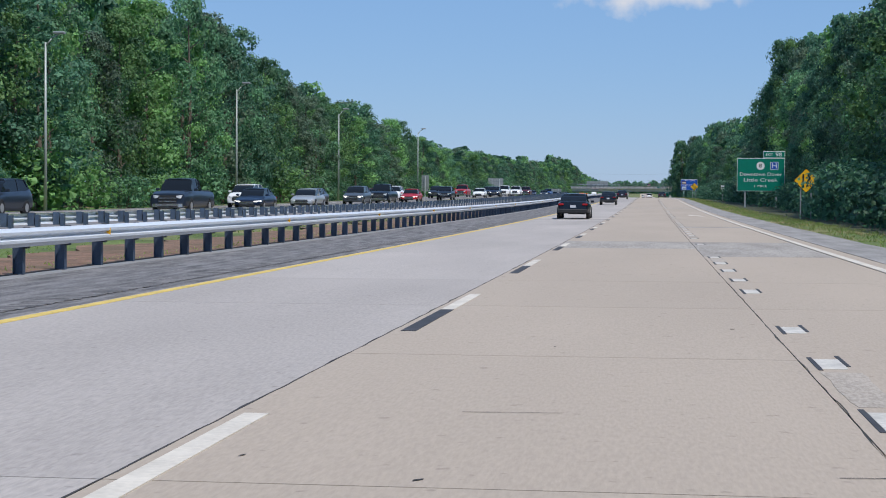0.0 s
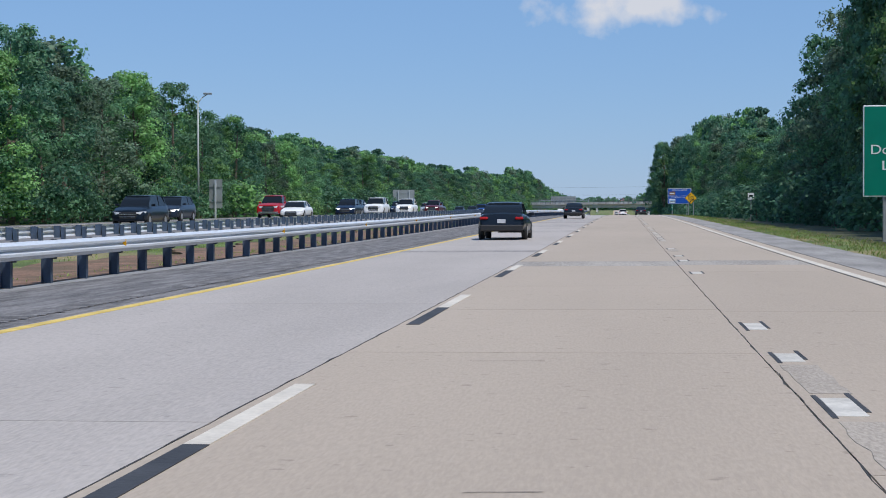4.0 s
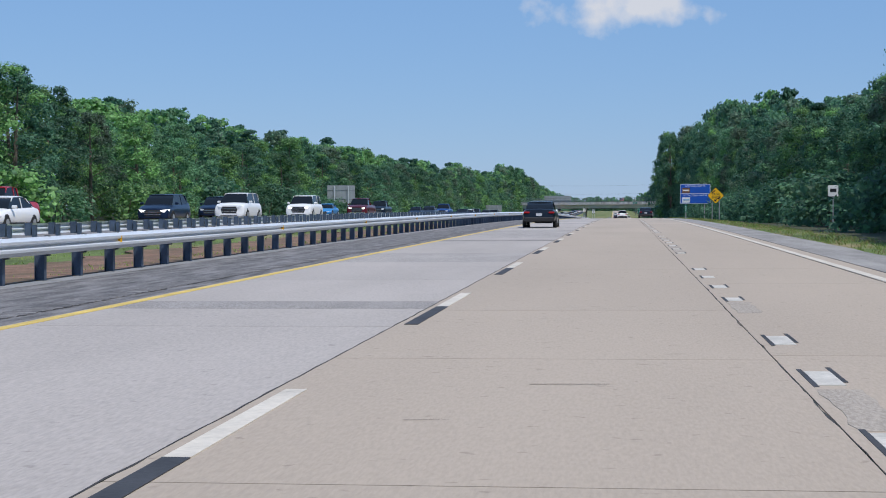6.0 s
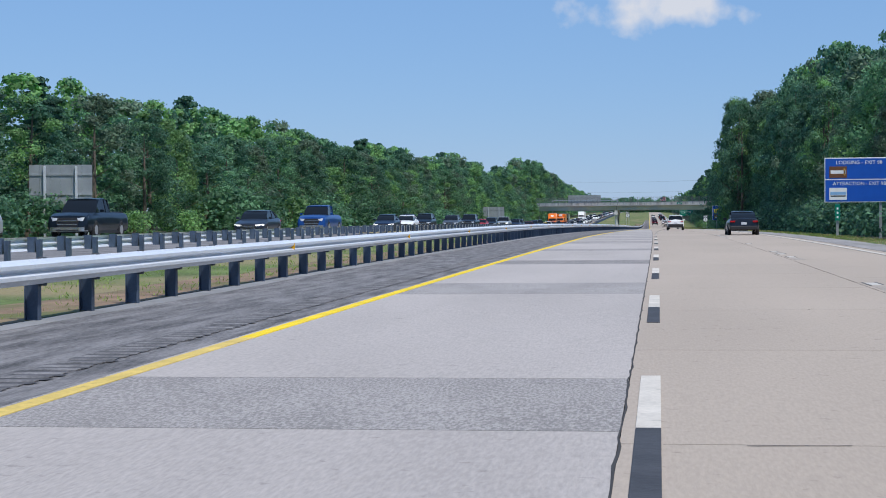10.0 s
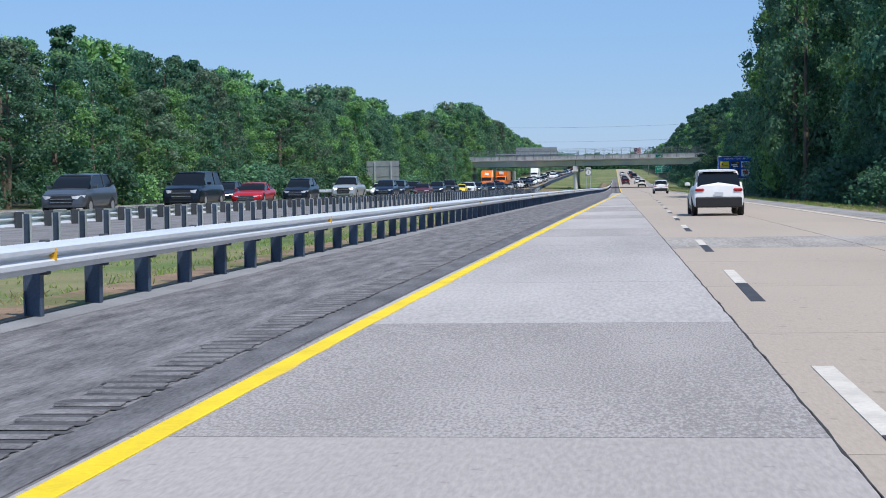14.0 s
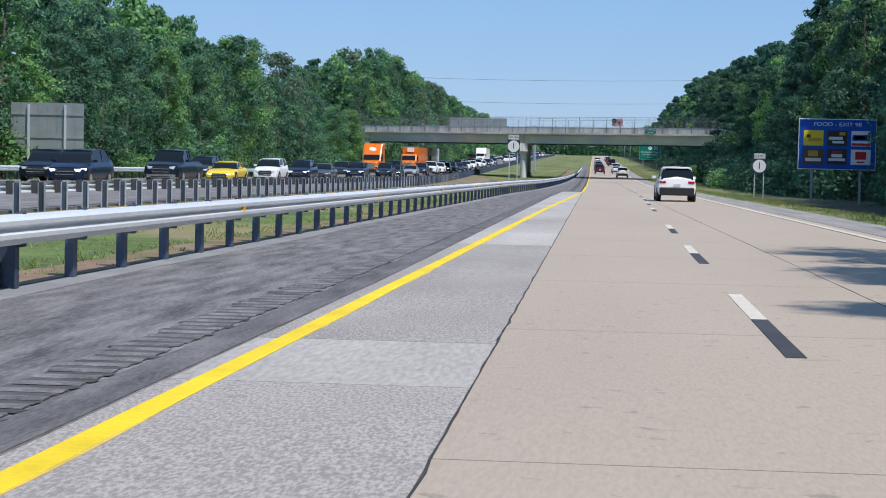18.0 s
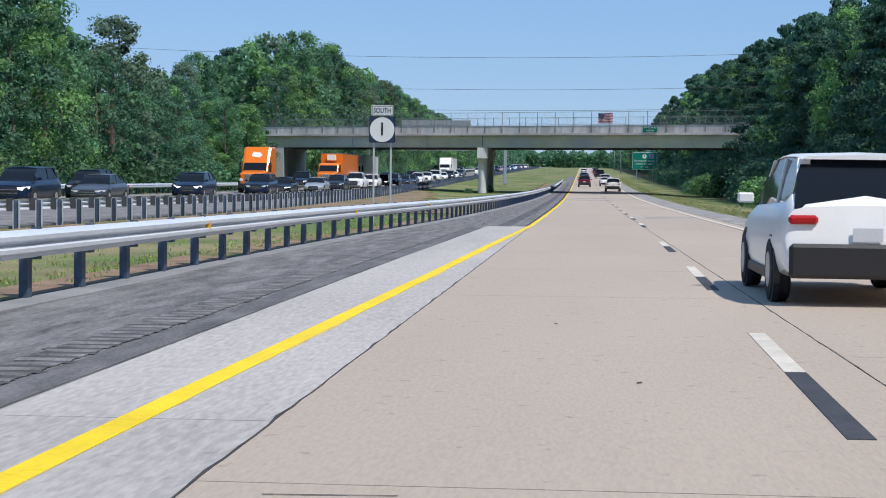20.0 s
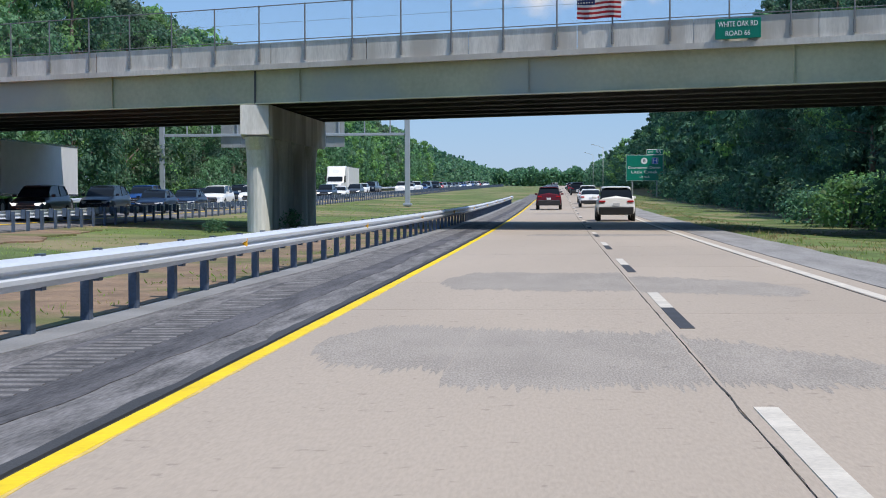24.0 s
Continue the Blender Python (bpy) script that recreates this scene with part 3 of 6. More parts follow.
# the milled rumble strip: ridges across the shoulder
rnd_g = random.Random(3)
bm = bmesh.new()
y = -20.0
while y < 905:
    xl = (slab_left(y) if y < 666 else -.5) - .72 - (.1 if y < 666 else .25)
    rw = .42 if y < 666 else .6
    if y >= 666:
        xl = -1.68
    a, b = at(xl, y, .0), at(xl + rw, y, .0)
    rl = .12 if y < 664 else .09
    c, d = at(xl + rw, y + rl, .0), at(xl, y + rl, .0)
    own = 412 <= y < 472
    rb = bmesh.new() if own else bm
    up = Vector((0, 0, .008))
    vs = [rb.verts.new(p) for p in (a, b, c, d, a + up + Vector((0, .04, 0)), b + up + Vector((0, .04, 0)), c + up, d + up)]
    for f in ((4, 5, 6, 7), (0, 1, 5, 4), (2, 3, 7, 6), (1, 2, 6, 5), (3, 0, 4, 7)):
        rb.faces.new([vs[i] for i in f])
    j = rnd_g.uniform(-.05, .05)
    # flat dark bar for the groove, its shade put into the colour
    q = [rb.verts.new(p + Vector((0, 0, .003))) for p in (at(xl - .02 + j, y + rl + .03), at(xl + rw + j, y + rl + .02), at(xl + rw + .02 + j, y + rnd_g.uniform(.26, .3)), at(xl + j, y + rnd_g.uniform(.25, .3)))]
    rb.faces.new(q).material_index = 1
    if own:
        rm = mesh_of(rb, "rumble_ridge")
        rm.materials.append(M["rumble"])
        rm.materials.append(M["groove"])
        part("rumble_ridge", rm, None, shoulder)
    y += .31
ridges = mesh_of(bm, "rumble_ridges")
ridges.materials.append(M["rumble"])
ridges.materials.append(M["groove"])
part("rumble_ridges", ridges, None, shoulder, "milled rumble ridges with flat bars coloured as groove shade")["kind"] = "stuff"

# slabs: each its own piece, laid with open joints
rnd = random.Random(7)


def slab(x0, x1, y0, y1, mat, parent, drop=0.0):
    f0 = x0 if callable(x0) else (lambda y: x0)
    g, n = .016, max(1, round((y1 - y0) / 6))
    part("slab", strip(lambda y: f0(y) + .005, x1 - .006, y0 + g / 2, y1 - g / 2, 6, -drop, .2), mat, parent)


PATCHES = ((42, 48.6), (155, 158), (456, 462))
OUTER_PATCHES = ((36.5, 48.2), (70.3, 72.6), (155.5, 158.4), (309.5, 314.5), (456.4, 461.7), (681.5, 687))


def cuts(y0, y1, pieces):
    """Splits a stretch into slabs, and returns them as (start, end, is it a patch)."""
    out, y = [], y0
    for a, b, p in pieces:
        while y < a - .5:
            e = min(a, y + rnd.choice((6.1, 6.1, 12.2)))
            if a - e < 1.5:
                e = a
            out.append((y, e, False))
            y = e
        out.append((a, b, p))
        y = b
    while y < y1 - .5:
        e = min(y1, y + rnd.choice((6.1, 12.2)))
        out.append((y, e, False))
        y = e
    return out


GREY_PATCHES = ((91, 92.6), (166, 167.6), (201, 202.5), (217, 223.5), (237.3, 239.5), (243, 262), (268.8, 270.8), (292, 293.8), (311, 314), (327, 331), (342, 345.4),
                (357, 360), (371.5, 377.6), (381.6, 384), (389.8, 393), (397.6, 403.4), (411.9, 415), (419.6, 425.7), (433, 439.7), (463.6, 470), (482.5, 489), (497.4, 511), (517.2, 520.5), (557, 562), (564.5, 581), (593, 598))
grey_pieces = [(a, b, 1 if b - a < 4.2 else 2) for a, b in GREY_PATCHES]
for a, b, p in cuts(ROAD_0, 666, grey_pieces):
    slab(slab_left, 0, a, b, M["patch"] if p == 1 else M["rough_slab"] if p else M["grey_slab"] if a < 432 else M["pale_slab"], road)
tan_p = [(a, b, True) for a, b in PATCHES]
for a, b, p in cuts(ROAD_0, 960, tan_p):
    slab(0, 3.66, a, b, M["tan_patch"] if p else M["tan_slab"], road)
for a, b, p in cuts(ROAD_0, 960, [(a, b, True) for a, b in OUTER_PATCHES]):
    slab(3.66, 6.57, a, b, M["tan_patch"] if p else M["tan_slab"], road)
for a in range(960, 1800, 60):
    slab(0, 6.57, a, a + 60, M["tan_slab"], road)
# worn rough areas with ragged edges, lane by lane: x from, to; near edge at both ends; far edge at both ends
WORN = ((.4, 1.7, 748.3, 748.0, 752.3, 752.2), (1.704, 3.63, 746.9, 747.0, 752.0, 751.4), (3.69, 5.1, 747.1, 746.8, 751.0, 748.9),
        (.75, 3.63, 758.7, 758.6, 764.2, 763.9), (3.69, 6.0, 758.2, 756.9, 762.8, 760.5),
        (1.5, 3.63, 789.6, 789.4, 792.4, 792.2), (3.69, 6.5, 789.2, 788.8, 792.2, 791.4), (.9, 3.63, 838, 838, 841.5, 841.3))
for x0, x1, n0, n1, f0, f1 in WORN:
    bm, n, last = bmesh.new(), int((x1 - x0) * 60), None
    for i in range(n + 1):
        u = i / n
        x = x0 + (x1 - x0) * u
        shrink = min(1, .25 + min(u if x0 < 1.6 else 1, 1 - u if x1 > 3.64 else 1) * (x1 - x0) * 2.2)
        near, far = n0 + (n1 - n0) * u, f0 + (f1 - f0) * u
        ym, hy = (near + far) / 2, (far - near) / 2 * shrink
        lo = ym - hy + .3 * noise.noise(Vector((x * 2.1, n0, 0))) + .3 * noise.noise(Vector((x * 6.3, n0, 0))) + rnd_g.uniform(-.3, .3)
        hi = ym + hy + .3 * noise.noise(Vector((x * 2.1, f0, 4))) + .3 * noise.noise(Vector((x * 6.3, f0, 4))) + rnd_g.uniform(-.3, .3)
        now = [bm.verts.new(at(x, min(lo, ym), .0012)), bm.verts.new(at(x, max(hi, ym), .0012))]
        if last:
            bm.faces.new((last[0], now[0], now[1], last[1]))
        last = now
    part("worn_patch", bm, M["worn_area"], road, "rough worn area of grey concrete")
# ragged dark seams along the joints
for jx, y0, y1, jw in ((0, -20, 666, .007), (3.66, -20, 920, .003)):
    part("joint_seam", strip(lambda y: jx - jw - .024 * noise.noise(Vector((y * 1.7, jx, 0))) - .012 * noise.noise(Vector((y * 5.1, jx, 2))), lambda y: jx + jw - .018 * noise.noise(Vector((y * 1.7, jx, 0))) + .014 * noise.noise(Vector((y * 6.3, jx, 5))), y0, y1, .35, .002, .02), M["joint"], road, "ragged dark seam between lanes")

# ---- painted lines ----
lines = thing("lane_marking", Matrix(), "painted lane lines with white and black dashes", "lane marking", kind="structure")
for y0, y1, ym in ((ROAD_0, 318, "worn_yellow"), (318, 1500, "yellow_paint")):
    part("yellow_line", strip(lambda y: yellow_x(y) - (.085 if y < 655 else .066) + .012 * noise.noise(Vector((y * .8, 0, 0))), lambda y: yellow_x(y) + (.085 if y < 655 else .066) + .012 * noise.noise(Vector((y * .8, 0, 9))), y0, y1, 2, .005, .01), M[ym], lines, "yellow edge line")
part("yellow_smear", strip(lambda y: yellow_x(y) + .05, lambda y: yellow_x(y) + .085 + max(0, .09 * noise.noise(Vector((y * .23, 4, 0))) + .05 * noise.noise(Vector((y * 1.9, 8, 0)))), 340, 760, .5, .0035, .01), M["worn_yellow"], lines, "ragged pale overspray beside the yellow line")
part("edge_line", strip(6.61, 6.79, ROAD_0, 1500, 6, .005, .01), M["white_paint"], lines, "white edge line")
for sx0 in (6.555, 7.125):
    part("edge_seam", strip(lambda y: sx0, lambda y: sx0 + .03 + .02 * noise.noise(Vector((y * .8, sx0, 0))), ROAD_0, 1500, 2, .003, .01), M["joint"], lines, "dark seam along the slab edge")


def dash(x, y0, y1, w, mat, nm):
    part(nm, strip(lambda y: x(y) - w / 2, lambda y: x(y) + w / 2, y0, y1, 2, .006, .01), mat, lines)


far_end = 9.39 - 48.768
while far_end < 1300:
    dash(dash_x, far_end - 3.048, far_end, .15, M["white_paint"], "white_dash")
    dash(dash_x, far_end - 6.096, far_end - 3.06, .15, M["black_tape"], "black_dash")
    far_end += 12.192
    if 605 < far_end < 617:
        far_end = 616.1
    elif 655 < far_end < 667:
        far_end = 672.7
# old erased marks on the second joint
old_x = lambda y: 3.66 + .22
MARKS = (-11.2, 9.7, 39.4, 69.2, 98.5, 189.9, 219.5, 252.2, 288.9, 330, 420)
for m0, m1 in zip(MARKS, MARKS[1:]):
    count = round((m1 - m0) / 3.48)
    for k in range(count):
        y = m0 + (m1 - m0) * k / count - .45
        ln = rnd.choice((.75, .9, .95))
        clear = rnd.random()
        if clear < .25:
            continue
        part("old_mark", strip(old_x(y) - .095, old_x(y) + .1, y, y + ln, 2, .004, .01), M["old_paint"], lines, "worn white patch of an erased lane line")
        part("old_edge", strip(old_x(y) - .135, old_x(y) - .098, y - .1, y + ln + .15, 2, .004, .01), M["black_tape"], lines, "dark remnant of tape")
        if clear > .3:
            part("old_edge", strip(old_x(y) + .103, old_x(y) + .14, y + .2, y + ln + .3, 2, .004, .01), M["black_tape"], lines, "dark remnant of tape")
        if clear > .7:
            part("scuff", strip(lambda v: old_x(v) - .13 + .05 * noise.noise(Vector((v * 2, 1, 0))), lambda v: old_x(v) + .16 + .06 * noise.noise(Vector((v * 2.3, 5, 0))), y - 2.3, y - .25, .3, .003, .01), M["scuffed"], lines, "scuffed ground concrete")
# merge arrow in the outer lane
bm = bmesh.new()
for pts in (((5.9, 103), (6.05, 103), (5.55, 111), (5.4, 111)), ((5.05, 108.6), (5.9, 109.6), (5.05, 113.6))):
    top = [bm.verts.new(at(x, y, .006)) for x, y in pts]
    bm.faces.new(top)
part("merge_arrow", bm, M["white_paint"], lines, "white merge arrow painted on the lane")
# cracks and dark chips
bm = bmesh.new()
for k in range(260):
    x, y = rnd.uniform(.3, 7), rnd.uniform(5, 800)
    if rnd.random() < .5:
        l, w = rnd.uniform(.025, .07), rnd.uniform(.015, .045)
    else:
        l, w = rnd.uniform(.008, .016), rnd.uniform(.2, .7)
    bm.faces.new([bm.verts.new(at(x + dx * w, y + dy * l + dx * .04, .004)) for dx, dy in ((-.5, -.5), (.5, -.35), (.5, .4), (-.5, .5))])
part("surface_cracks", bm, M["joint"], road, "short dark cracks and chips in the concrete")["kind"] = "stuff"

# ---- the other carriageway ----
far_road = thing("road", Matrix(), "grey asphalt opposing carriageway behind the median", "road", kind="structure")
part("asphalt_paving", strip(lambda y: -31.0, lambda y: rail2_x(y) - .25, ROAD_0, ROAD_1, 8, 0, .3), M["far_asphalt"], far_road, "worn grey asphalt paving")
part("yellow_line", strip(lambda y: -21.4, lambda y: -21.25, ROAD_0, 1500, 8, .005, .01), M["yellow_paint"], far_road, "yellow edge line")
part("edge_line", strip(-29.0, -28.85, ROAD_0, 1500, 8, .005, .01), M["white_paint"], far_road, "white edge line")
y = 0.0
while y < 1000:
    part("white_dash", strip(-25.2, -25.05, y, y + 3, 3, .005, .01), M["white_paint"], far_road)
    y += 12.192


# ---- guardrails ----
W_PROFILE = ((.0, .0), (.028, .04), (.083, .07), (.083, .115), (.02, .15), (.02, .17), (.083, .205), (.083, .25), (.028, .28), (.0, .312))


def guardrail(fx, y0, y1, side, label, near, lap=7.62, steel="post"):
    """W-beam on posts with blockouts; side: +1 when the beam faces +x. Posts within near are pieces of their own, the rest are joined."""
    rail = thing("guardrail", Matrix(), label, "guardrail", kind="structure")
    y = y0
    while y < y1:
        e = min(y + lap, y1)
        rings = []
        for yy in (y - .12, (y + e) / 2, e + .02):
            base = at(fx(yy), yy, .46)
            t = .004 if yy == y - .12 else 0
            pts = [base + Vector((side * ((.16 if side > 0 else .265) + px + t), 0, pz)) for px, pz in W_PROFILE]
            rings.append(pts + [p - Vector((side * .008, 0, 0)) for p in pts[::-1]])
        part("beam", loft(bmesh.new(), rings), M["steel"], rail)
        y = e
    bm = bmesh.new()
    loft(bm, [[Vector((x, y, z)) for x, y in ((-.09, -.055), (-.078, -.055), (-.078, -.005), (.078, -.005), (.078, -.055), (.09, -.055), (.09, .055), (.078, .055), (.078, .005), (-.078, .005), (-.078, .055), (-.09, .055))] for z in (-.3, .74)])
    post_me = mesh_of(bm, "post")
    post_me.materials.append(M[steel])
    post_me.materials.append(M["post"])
    # pale posts get a dark web: recess shade put into the colour
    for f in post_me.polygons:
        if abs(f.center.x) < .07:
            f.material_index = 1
    bx = (.092, .165) if side > 0 else (-.27, -.092)
    block_me = mesh_of(box((bx[0], -.07, .43), (bx[1], .07, .79), .01), "blockout")
    rest = bmesh.new()
    y, k = y0 + .4, 0
    while y < y1:
        p = at(fx(y), y, 0)
        if near[0] <= y < near[1]:
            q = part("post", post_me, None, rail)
            q.location = p
            part("blockout", block_me, M["block"], q)
        else:
            add_box(rest, (p.x - .05, p.y - .075, p.z - .3), (p.x + .05, p.y + .075, p.z + .74))
            add_box(rest, (p.x + bx[0], p.y - .07, p.z + .43), (p.x + bx[1], p.y + .07, p.z + .79))
        if side > 0 and k % 8 == 3:
            r = p + Vector((.17, 0, .62))
            part("reflector", box((r.x, r.y - .012, r.z - .045), (r.x + .085, r.y + .012, r.z + .085), .006), M["amber"], rail, "amber reflector tab")
        k += 1
        y += 1.905
    if rest.verts:
        part("far_posts", rest, M["post"], rail, "row of dark steel posts")["kind"] = "stuff"
    return rail


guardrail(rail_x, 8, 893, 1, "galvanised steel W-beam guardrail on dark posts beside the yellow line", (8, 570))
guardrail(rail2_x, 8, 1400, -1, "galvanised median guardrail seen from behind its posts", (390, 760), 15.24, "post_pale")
guardrail(lambda y: -31.6, 572, 1200, 1, "galvanised guardrail on the wooded side of the other carriageway", (572, 582), 30.48)


# ---- the bridge over both carriageways ----
BX, BY, SKEW = -12.6, 802.6, -.42   # front face at the pier; metres along y by metres along x
CLEAR, GIRDER, PARAPET, DEPTH = 6.97, 1.42, 1.08, 16.4


def on_bridge(x, back, z):
    """A point of the bridge: x in the world, metres behind its front face, height in the world."""
    return Vector((x, BY + SKEW * (x - BX) + back, z))


bridge = thing("bridge", pose(BX, BY, 0), "concrete road bridge on steel girders with a chain-link fence", "bridge", kind="structure")


def bridge_part(nm, bm, mat, label="", parent=None):
    me = mesh_of(bm, nm)
    me.transform(Matrix.Translation((-BX, -BY, 0)))
    return part(nm, me, mat, parent or bridge, label)


def bridge_bar(x0, x1, b0, b1, z0, z1):
    bm = bmesh.new()
    return loft(bm, [[on_bridge(x, b0, z0), on_bridge(x, b1, z0), on_bridge(x, b1, z1), on_bridge(x, b0, z1)] for x in (x0, x1)])


ABUT_L, ABUT_R = -40.5, 24.5
zg = CLEAR + GIRDER
bridge_part("deck", bridge_bar(ABUT_L - 60, ABUT_R + 60, .25, DEPTH - .25, zg - .02, zg + .22), M["concrete"], "concrete deck slab")
for b in (0, DEPTH - .3):
    part_x = -100.0
    while part_x < 74:
        e = part_x + 4.2
        bridge_part("parapet_panel", bridge_bar(part_x + .012, e - .012, b, b + .3, zg + .2, zg + PARAPET), M["parapet"])
        part_x = e
    bridge_part("parapet_ledge", bridge_bar(-100, 74, b - .08, b + .34, zg - .02, zg + .2), M["concrete"], "concrete ledge under the parapet")
for k in range(6):
    b = .35 + k * (DEPTH - .9) / 5
    for x0, x1 in ((ABUT_L, BX - .02), (BX + .02, ABUT_R)):
        # inner girders get a dark colour that stands for shade below the deck
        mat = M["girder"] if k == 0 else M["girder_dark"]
        gd = bridge_part("girder", bridge_bar(x0, x1, b, b + .04, CLEAR + .04, zg), mat, "pale green-grey steel girder" if k == 0 else "inner steel girder coloured dark for shade")
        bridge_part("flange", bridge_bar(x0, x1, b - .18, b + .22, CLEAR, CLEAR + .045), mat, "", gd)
        if k == 0:
            x = x0 + 2
            while x < x1:
                bridge_part("stiffener", bridge_bar(x, x + .02, b - .12, b, CLEAR + .04, zg), mat, "", gd)
                x += 9.5
# sheet below the slab, its dark colour standing for the shade there
bridge_part("soffit", bridge_bar(ABUT_L, ABUT_R, .4, DEPTH - .4, zg - .09, zg - .03), M["girder_dark"], "underside of the deck coloured dark for shade")
# fence: posts, rails, wires
for b in (.12, DEPTH - .15):
    x = -70.0
    while x < 60:
        bm = bmesh.new()
        p = on_bridge(x, b - .16, 0)
        tube(bm, (p.x, p.y, zg + .35), (p.x, p.y, zg + PARAPET + 1.55), .032, .032, 6)
        tube(bm, (p.x, p.y - .02, zg + .3), (p.x, p.y - .02, zg + .75), .05, .05, 6)
        bridge_part("fence_post", bm, M["fence_steel"])
        x += 2.06
    for z, r in ((zg + PARAPET + 1.52, .024), (zg + PARAPET + .08, .02), (zg + PARAPET + .8, .006)):
        bm = bmesh.new()
        tube(bm, on_bridge(-70, b - .16, z), on_bridge(60, b - .16, z), r, r, 6)
        bridge_part("fence_rail", bm, M["fence_steel"])
    bm = bmesh.new()
    x = -70.0
    while x < 60:
        for s in (-1, 1):
            a, c = on_bridge(x, b - .15, zg + PARAPET + .08), on_bridge(x + s * 1.44, b - .15, zg + PARAPET + 1.5)
            d = Vector((.0018, 0, 0))
            bm.faces.new([bm.verts.new(v) for v in (a - d, a + d, c + d, c - d)])
        x += .16
    bridge_part("chain_link", bm, M["fence_steel"], "thin galvanised chain-link mesh")["kind"] = "stuff"
# pier in the median
z0 = road_z(805) - .5
bm = bmesh.new()
loft(bm, [[Vector((BX - w, y, CLEAR - .02)), Vector((BX + w, y, CLEAR - .02)), Vector((BX + w, y, lo)), Vector((BX - w, y, lo))] for y, w, lo in
          ((BY + .15, .6, CLEAR - 1.25), (BY + .9, .64, CLEAR - 1.4), (BY + 15.4, .64, CLEAR - 1.4), (BY + 16.2, .6, CLEAR - 1.25))])
bridge_part("pier_cap", bm, M["pier"], "stained concrete pier cap")
for back in (1.35, 5.3, 9.2, 13.1):
    ring = lambda z, r, dy: [Vector((BX + r * math.cos(k * math.tau / 20), BY + back + (r + dy) * math.sin(k * math.tau / 20), z)) for k in range(20)]
    bridge_part("pier_column", loft(bmesh.new(), [ring(z0, .55, .1), ring(CLEAR - 2.6, .55, .1), ring(CLEAR - 1.9, .57, .35), ring(CLEAR - 1.36, .6, .95)]), M["pier"], "round concrete pier column flaring into the cap")
bridge_part("pier_wall", loft(bmesh.new(), [[Vector((BX + sx * .22, BY + b, z)) for sx, b in ((-1, 1.6), (1, 1.6), (1, 12.9), (-1, 12.9))] for z in (z0, CLEAR - 1.36)]), M["pier"], "thin concrete web between the pier columns")
for x in (-39.2, 24.0):
    bridge_part("abutment", bridge_bar(x - 1.2, x + 1.0, .2, DEPTH - .2, road_z(805) - .6, CLEAR - .03), M["concrete"], "concrete abutment wall")
# bearing joint over the pier
bridge_part("girder_joint", bridge_bar(BX - .04, BX + .04, .3, .34, CLEAR, zg - .03), M["girder_dark"], "dark gap between two girders")

# approach embankments
for s, x0, x1 in ((-1, -41.4, -130), (1, 25.5, 110)):
    bm = bmesh.new()
    rings = []
    for k, x in enumerate((x0, x0 + s * 6, x1)):
        f = 1.0
        top = zg - .3
        g = road_z(805) - .5
        rings.append([on_bridge(x, -14 * f, g), on_bridge(x, .4, top), on_bridge(x, DEPTH - .4, top), on_bridge(x, DEPTH + 14 * f, g)])
    loft(bm, rings)
    tagged(part("embankment", bm, M["grass"]), "grassy embankment carrying the road to the bridge", "embankment", kind="structure")

# what hangs on the bridge
road_sign = thing("sign", Matrix.Translation(on_bridge(6.5, -.22, zg + .62)) @ pose(0, 0, 0, 0, 0, math.degrees(math.atan(SKEW))), "green road-name sign with white letters on the bridge parapet", "sign")
part("panel", box((-.84, -.03, -.36), (.84, 0, .36), .02), M["sign_green"], road_sign)
text_part("letters", "WHITE OAK RD", .27, M["sign_white"], road_sign, 0, .16, -.034, "white letters", 1.45)
text_part("letters", "ROAD 66", .25, M["sign_white"], road_sign, 0, -.17, -.034, "white letters", .9)
for dx in (-.7, .7):
    part("bracket", box((dx - .03, 0, -.3), (dx + .03, .22, .3)), M["sign_back"], road_sign)
flag = thing("flag", Matrix.Translation(on_bridge(1.6, -.07, zg + PARAPET + .2)) @ pose(0, 0, 0, 0, 0, math.degrees(math.atan(SKEW))), "striped national flag tied to the bridge fence", "flag")


def cloth(x0, x1, z0, z1, y):
    bm = bmesh.new()
    n = 14
    wave = lambda x, z: y + .035 * math.sin(x * 7 + z * 2) - .02 * math.sin(x * 13)
    rows = [[bm.verts.new((x0 + (x1 - x0) * i / n, wave(x0 + (x1 - x0) * i / n, z), z + .02 * math.sin((x0 + (x1 - x0) * i / n) * 5))) for i in range(n + 1)] for z in (z0, z1)]
    for i in range(n):
        bm.faces.new((rows[0][i], rows[0][i + 1], rows[1][i + 1], rows[1][i]))
    bmesh.ops.solidify(bm, geom=bm.faces[:], thickness=.004)
    return bm


FW, FH = 1.75, 1.15
for k in range(13):
    z1 = FH - k * FH / 13
    part("stripe", cloth(-FW / 2, FW / 2, z1 - FH / 13, z1, 0), M["flag_red"] if k % 2 == 0 else M["flag_white"], flag)
part("canton", cloth(-FW / 2, -FW / 2 + .72, FH * 6 / 13, FH, -.012), M["flag_blue"], flag, "dark blue canton")
for r in range(5):
    for c in range(6):
        x, z = -FW / 2 + .08 + c * .112, FH * 6 / 13 + .07 + r * .12
        part("star", box((x - .02, -.07, z - .02), (x + .02, -.05, z + .02)), M["flag_white"], flag)


# ---- signs ----
def posts(parent, xs, base, top, r=.06, mat="sign_back"):
    for x in xs:
        part("post", box((x - r, .05, base), (x + r, .05 + 1.4 * r, top), .008), M[mat], parent)


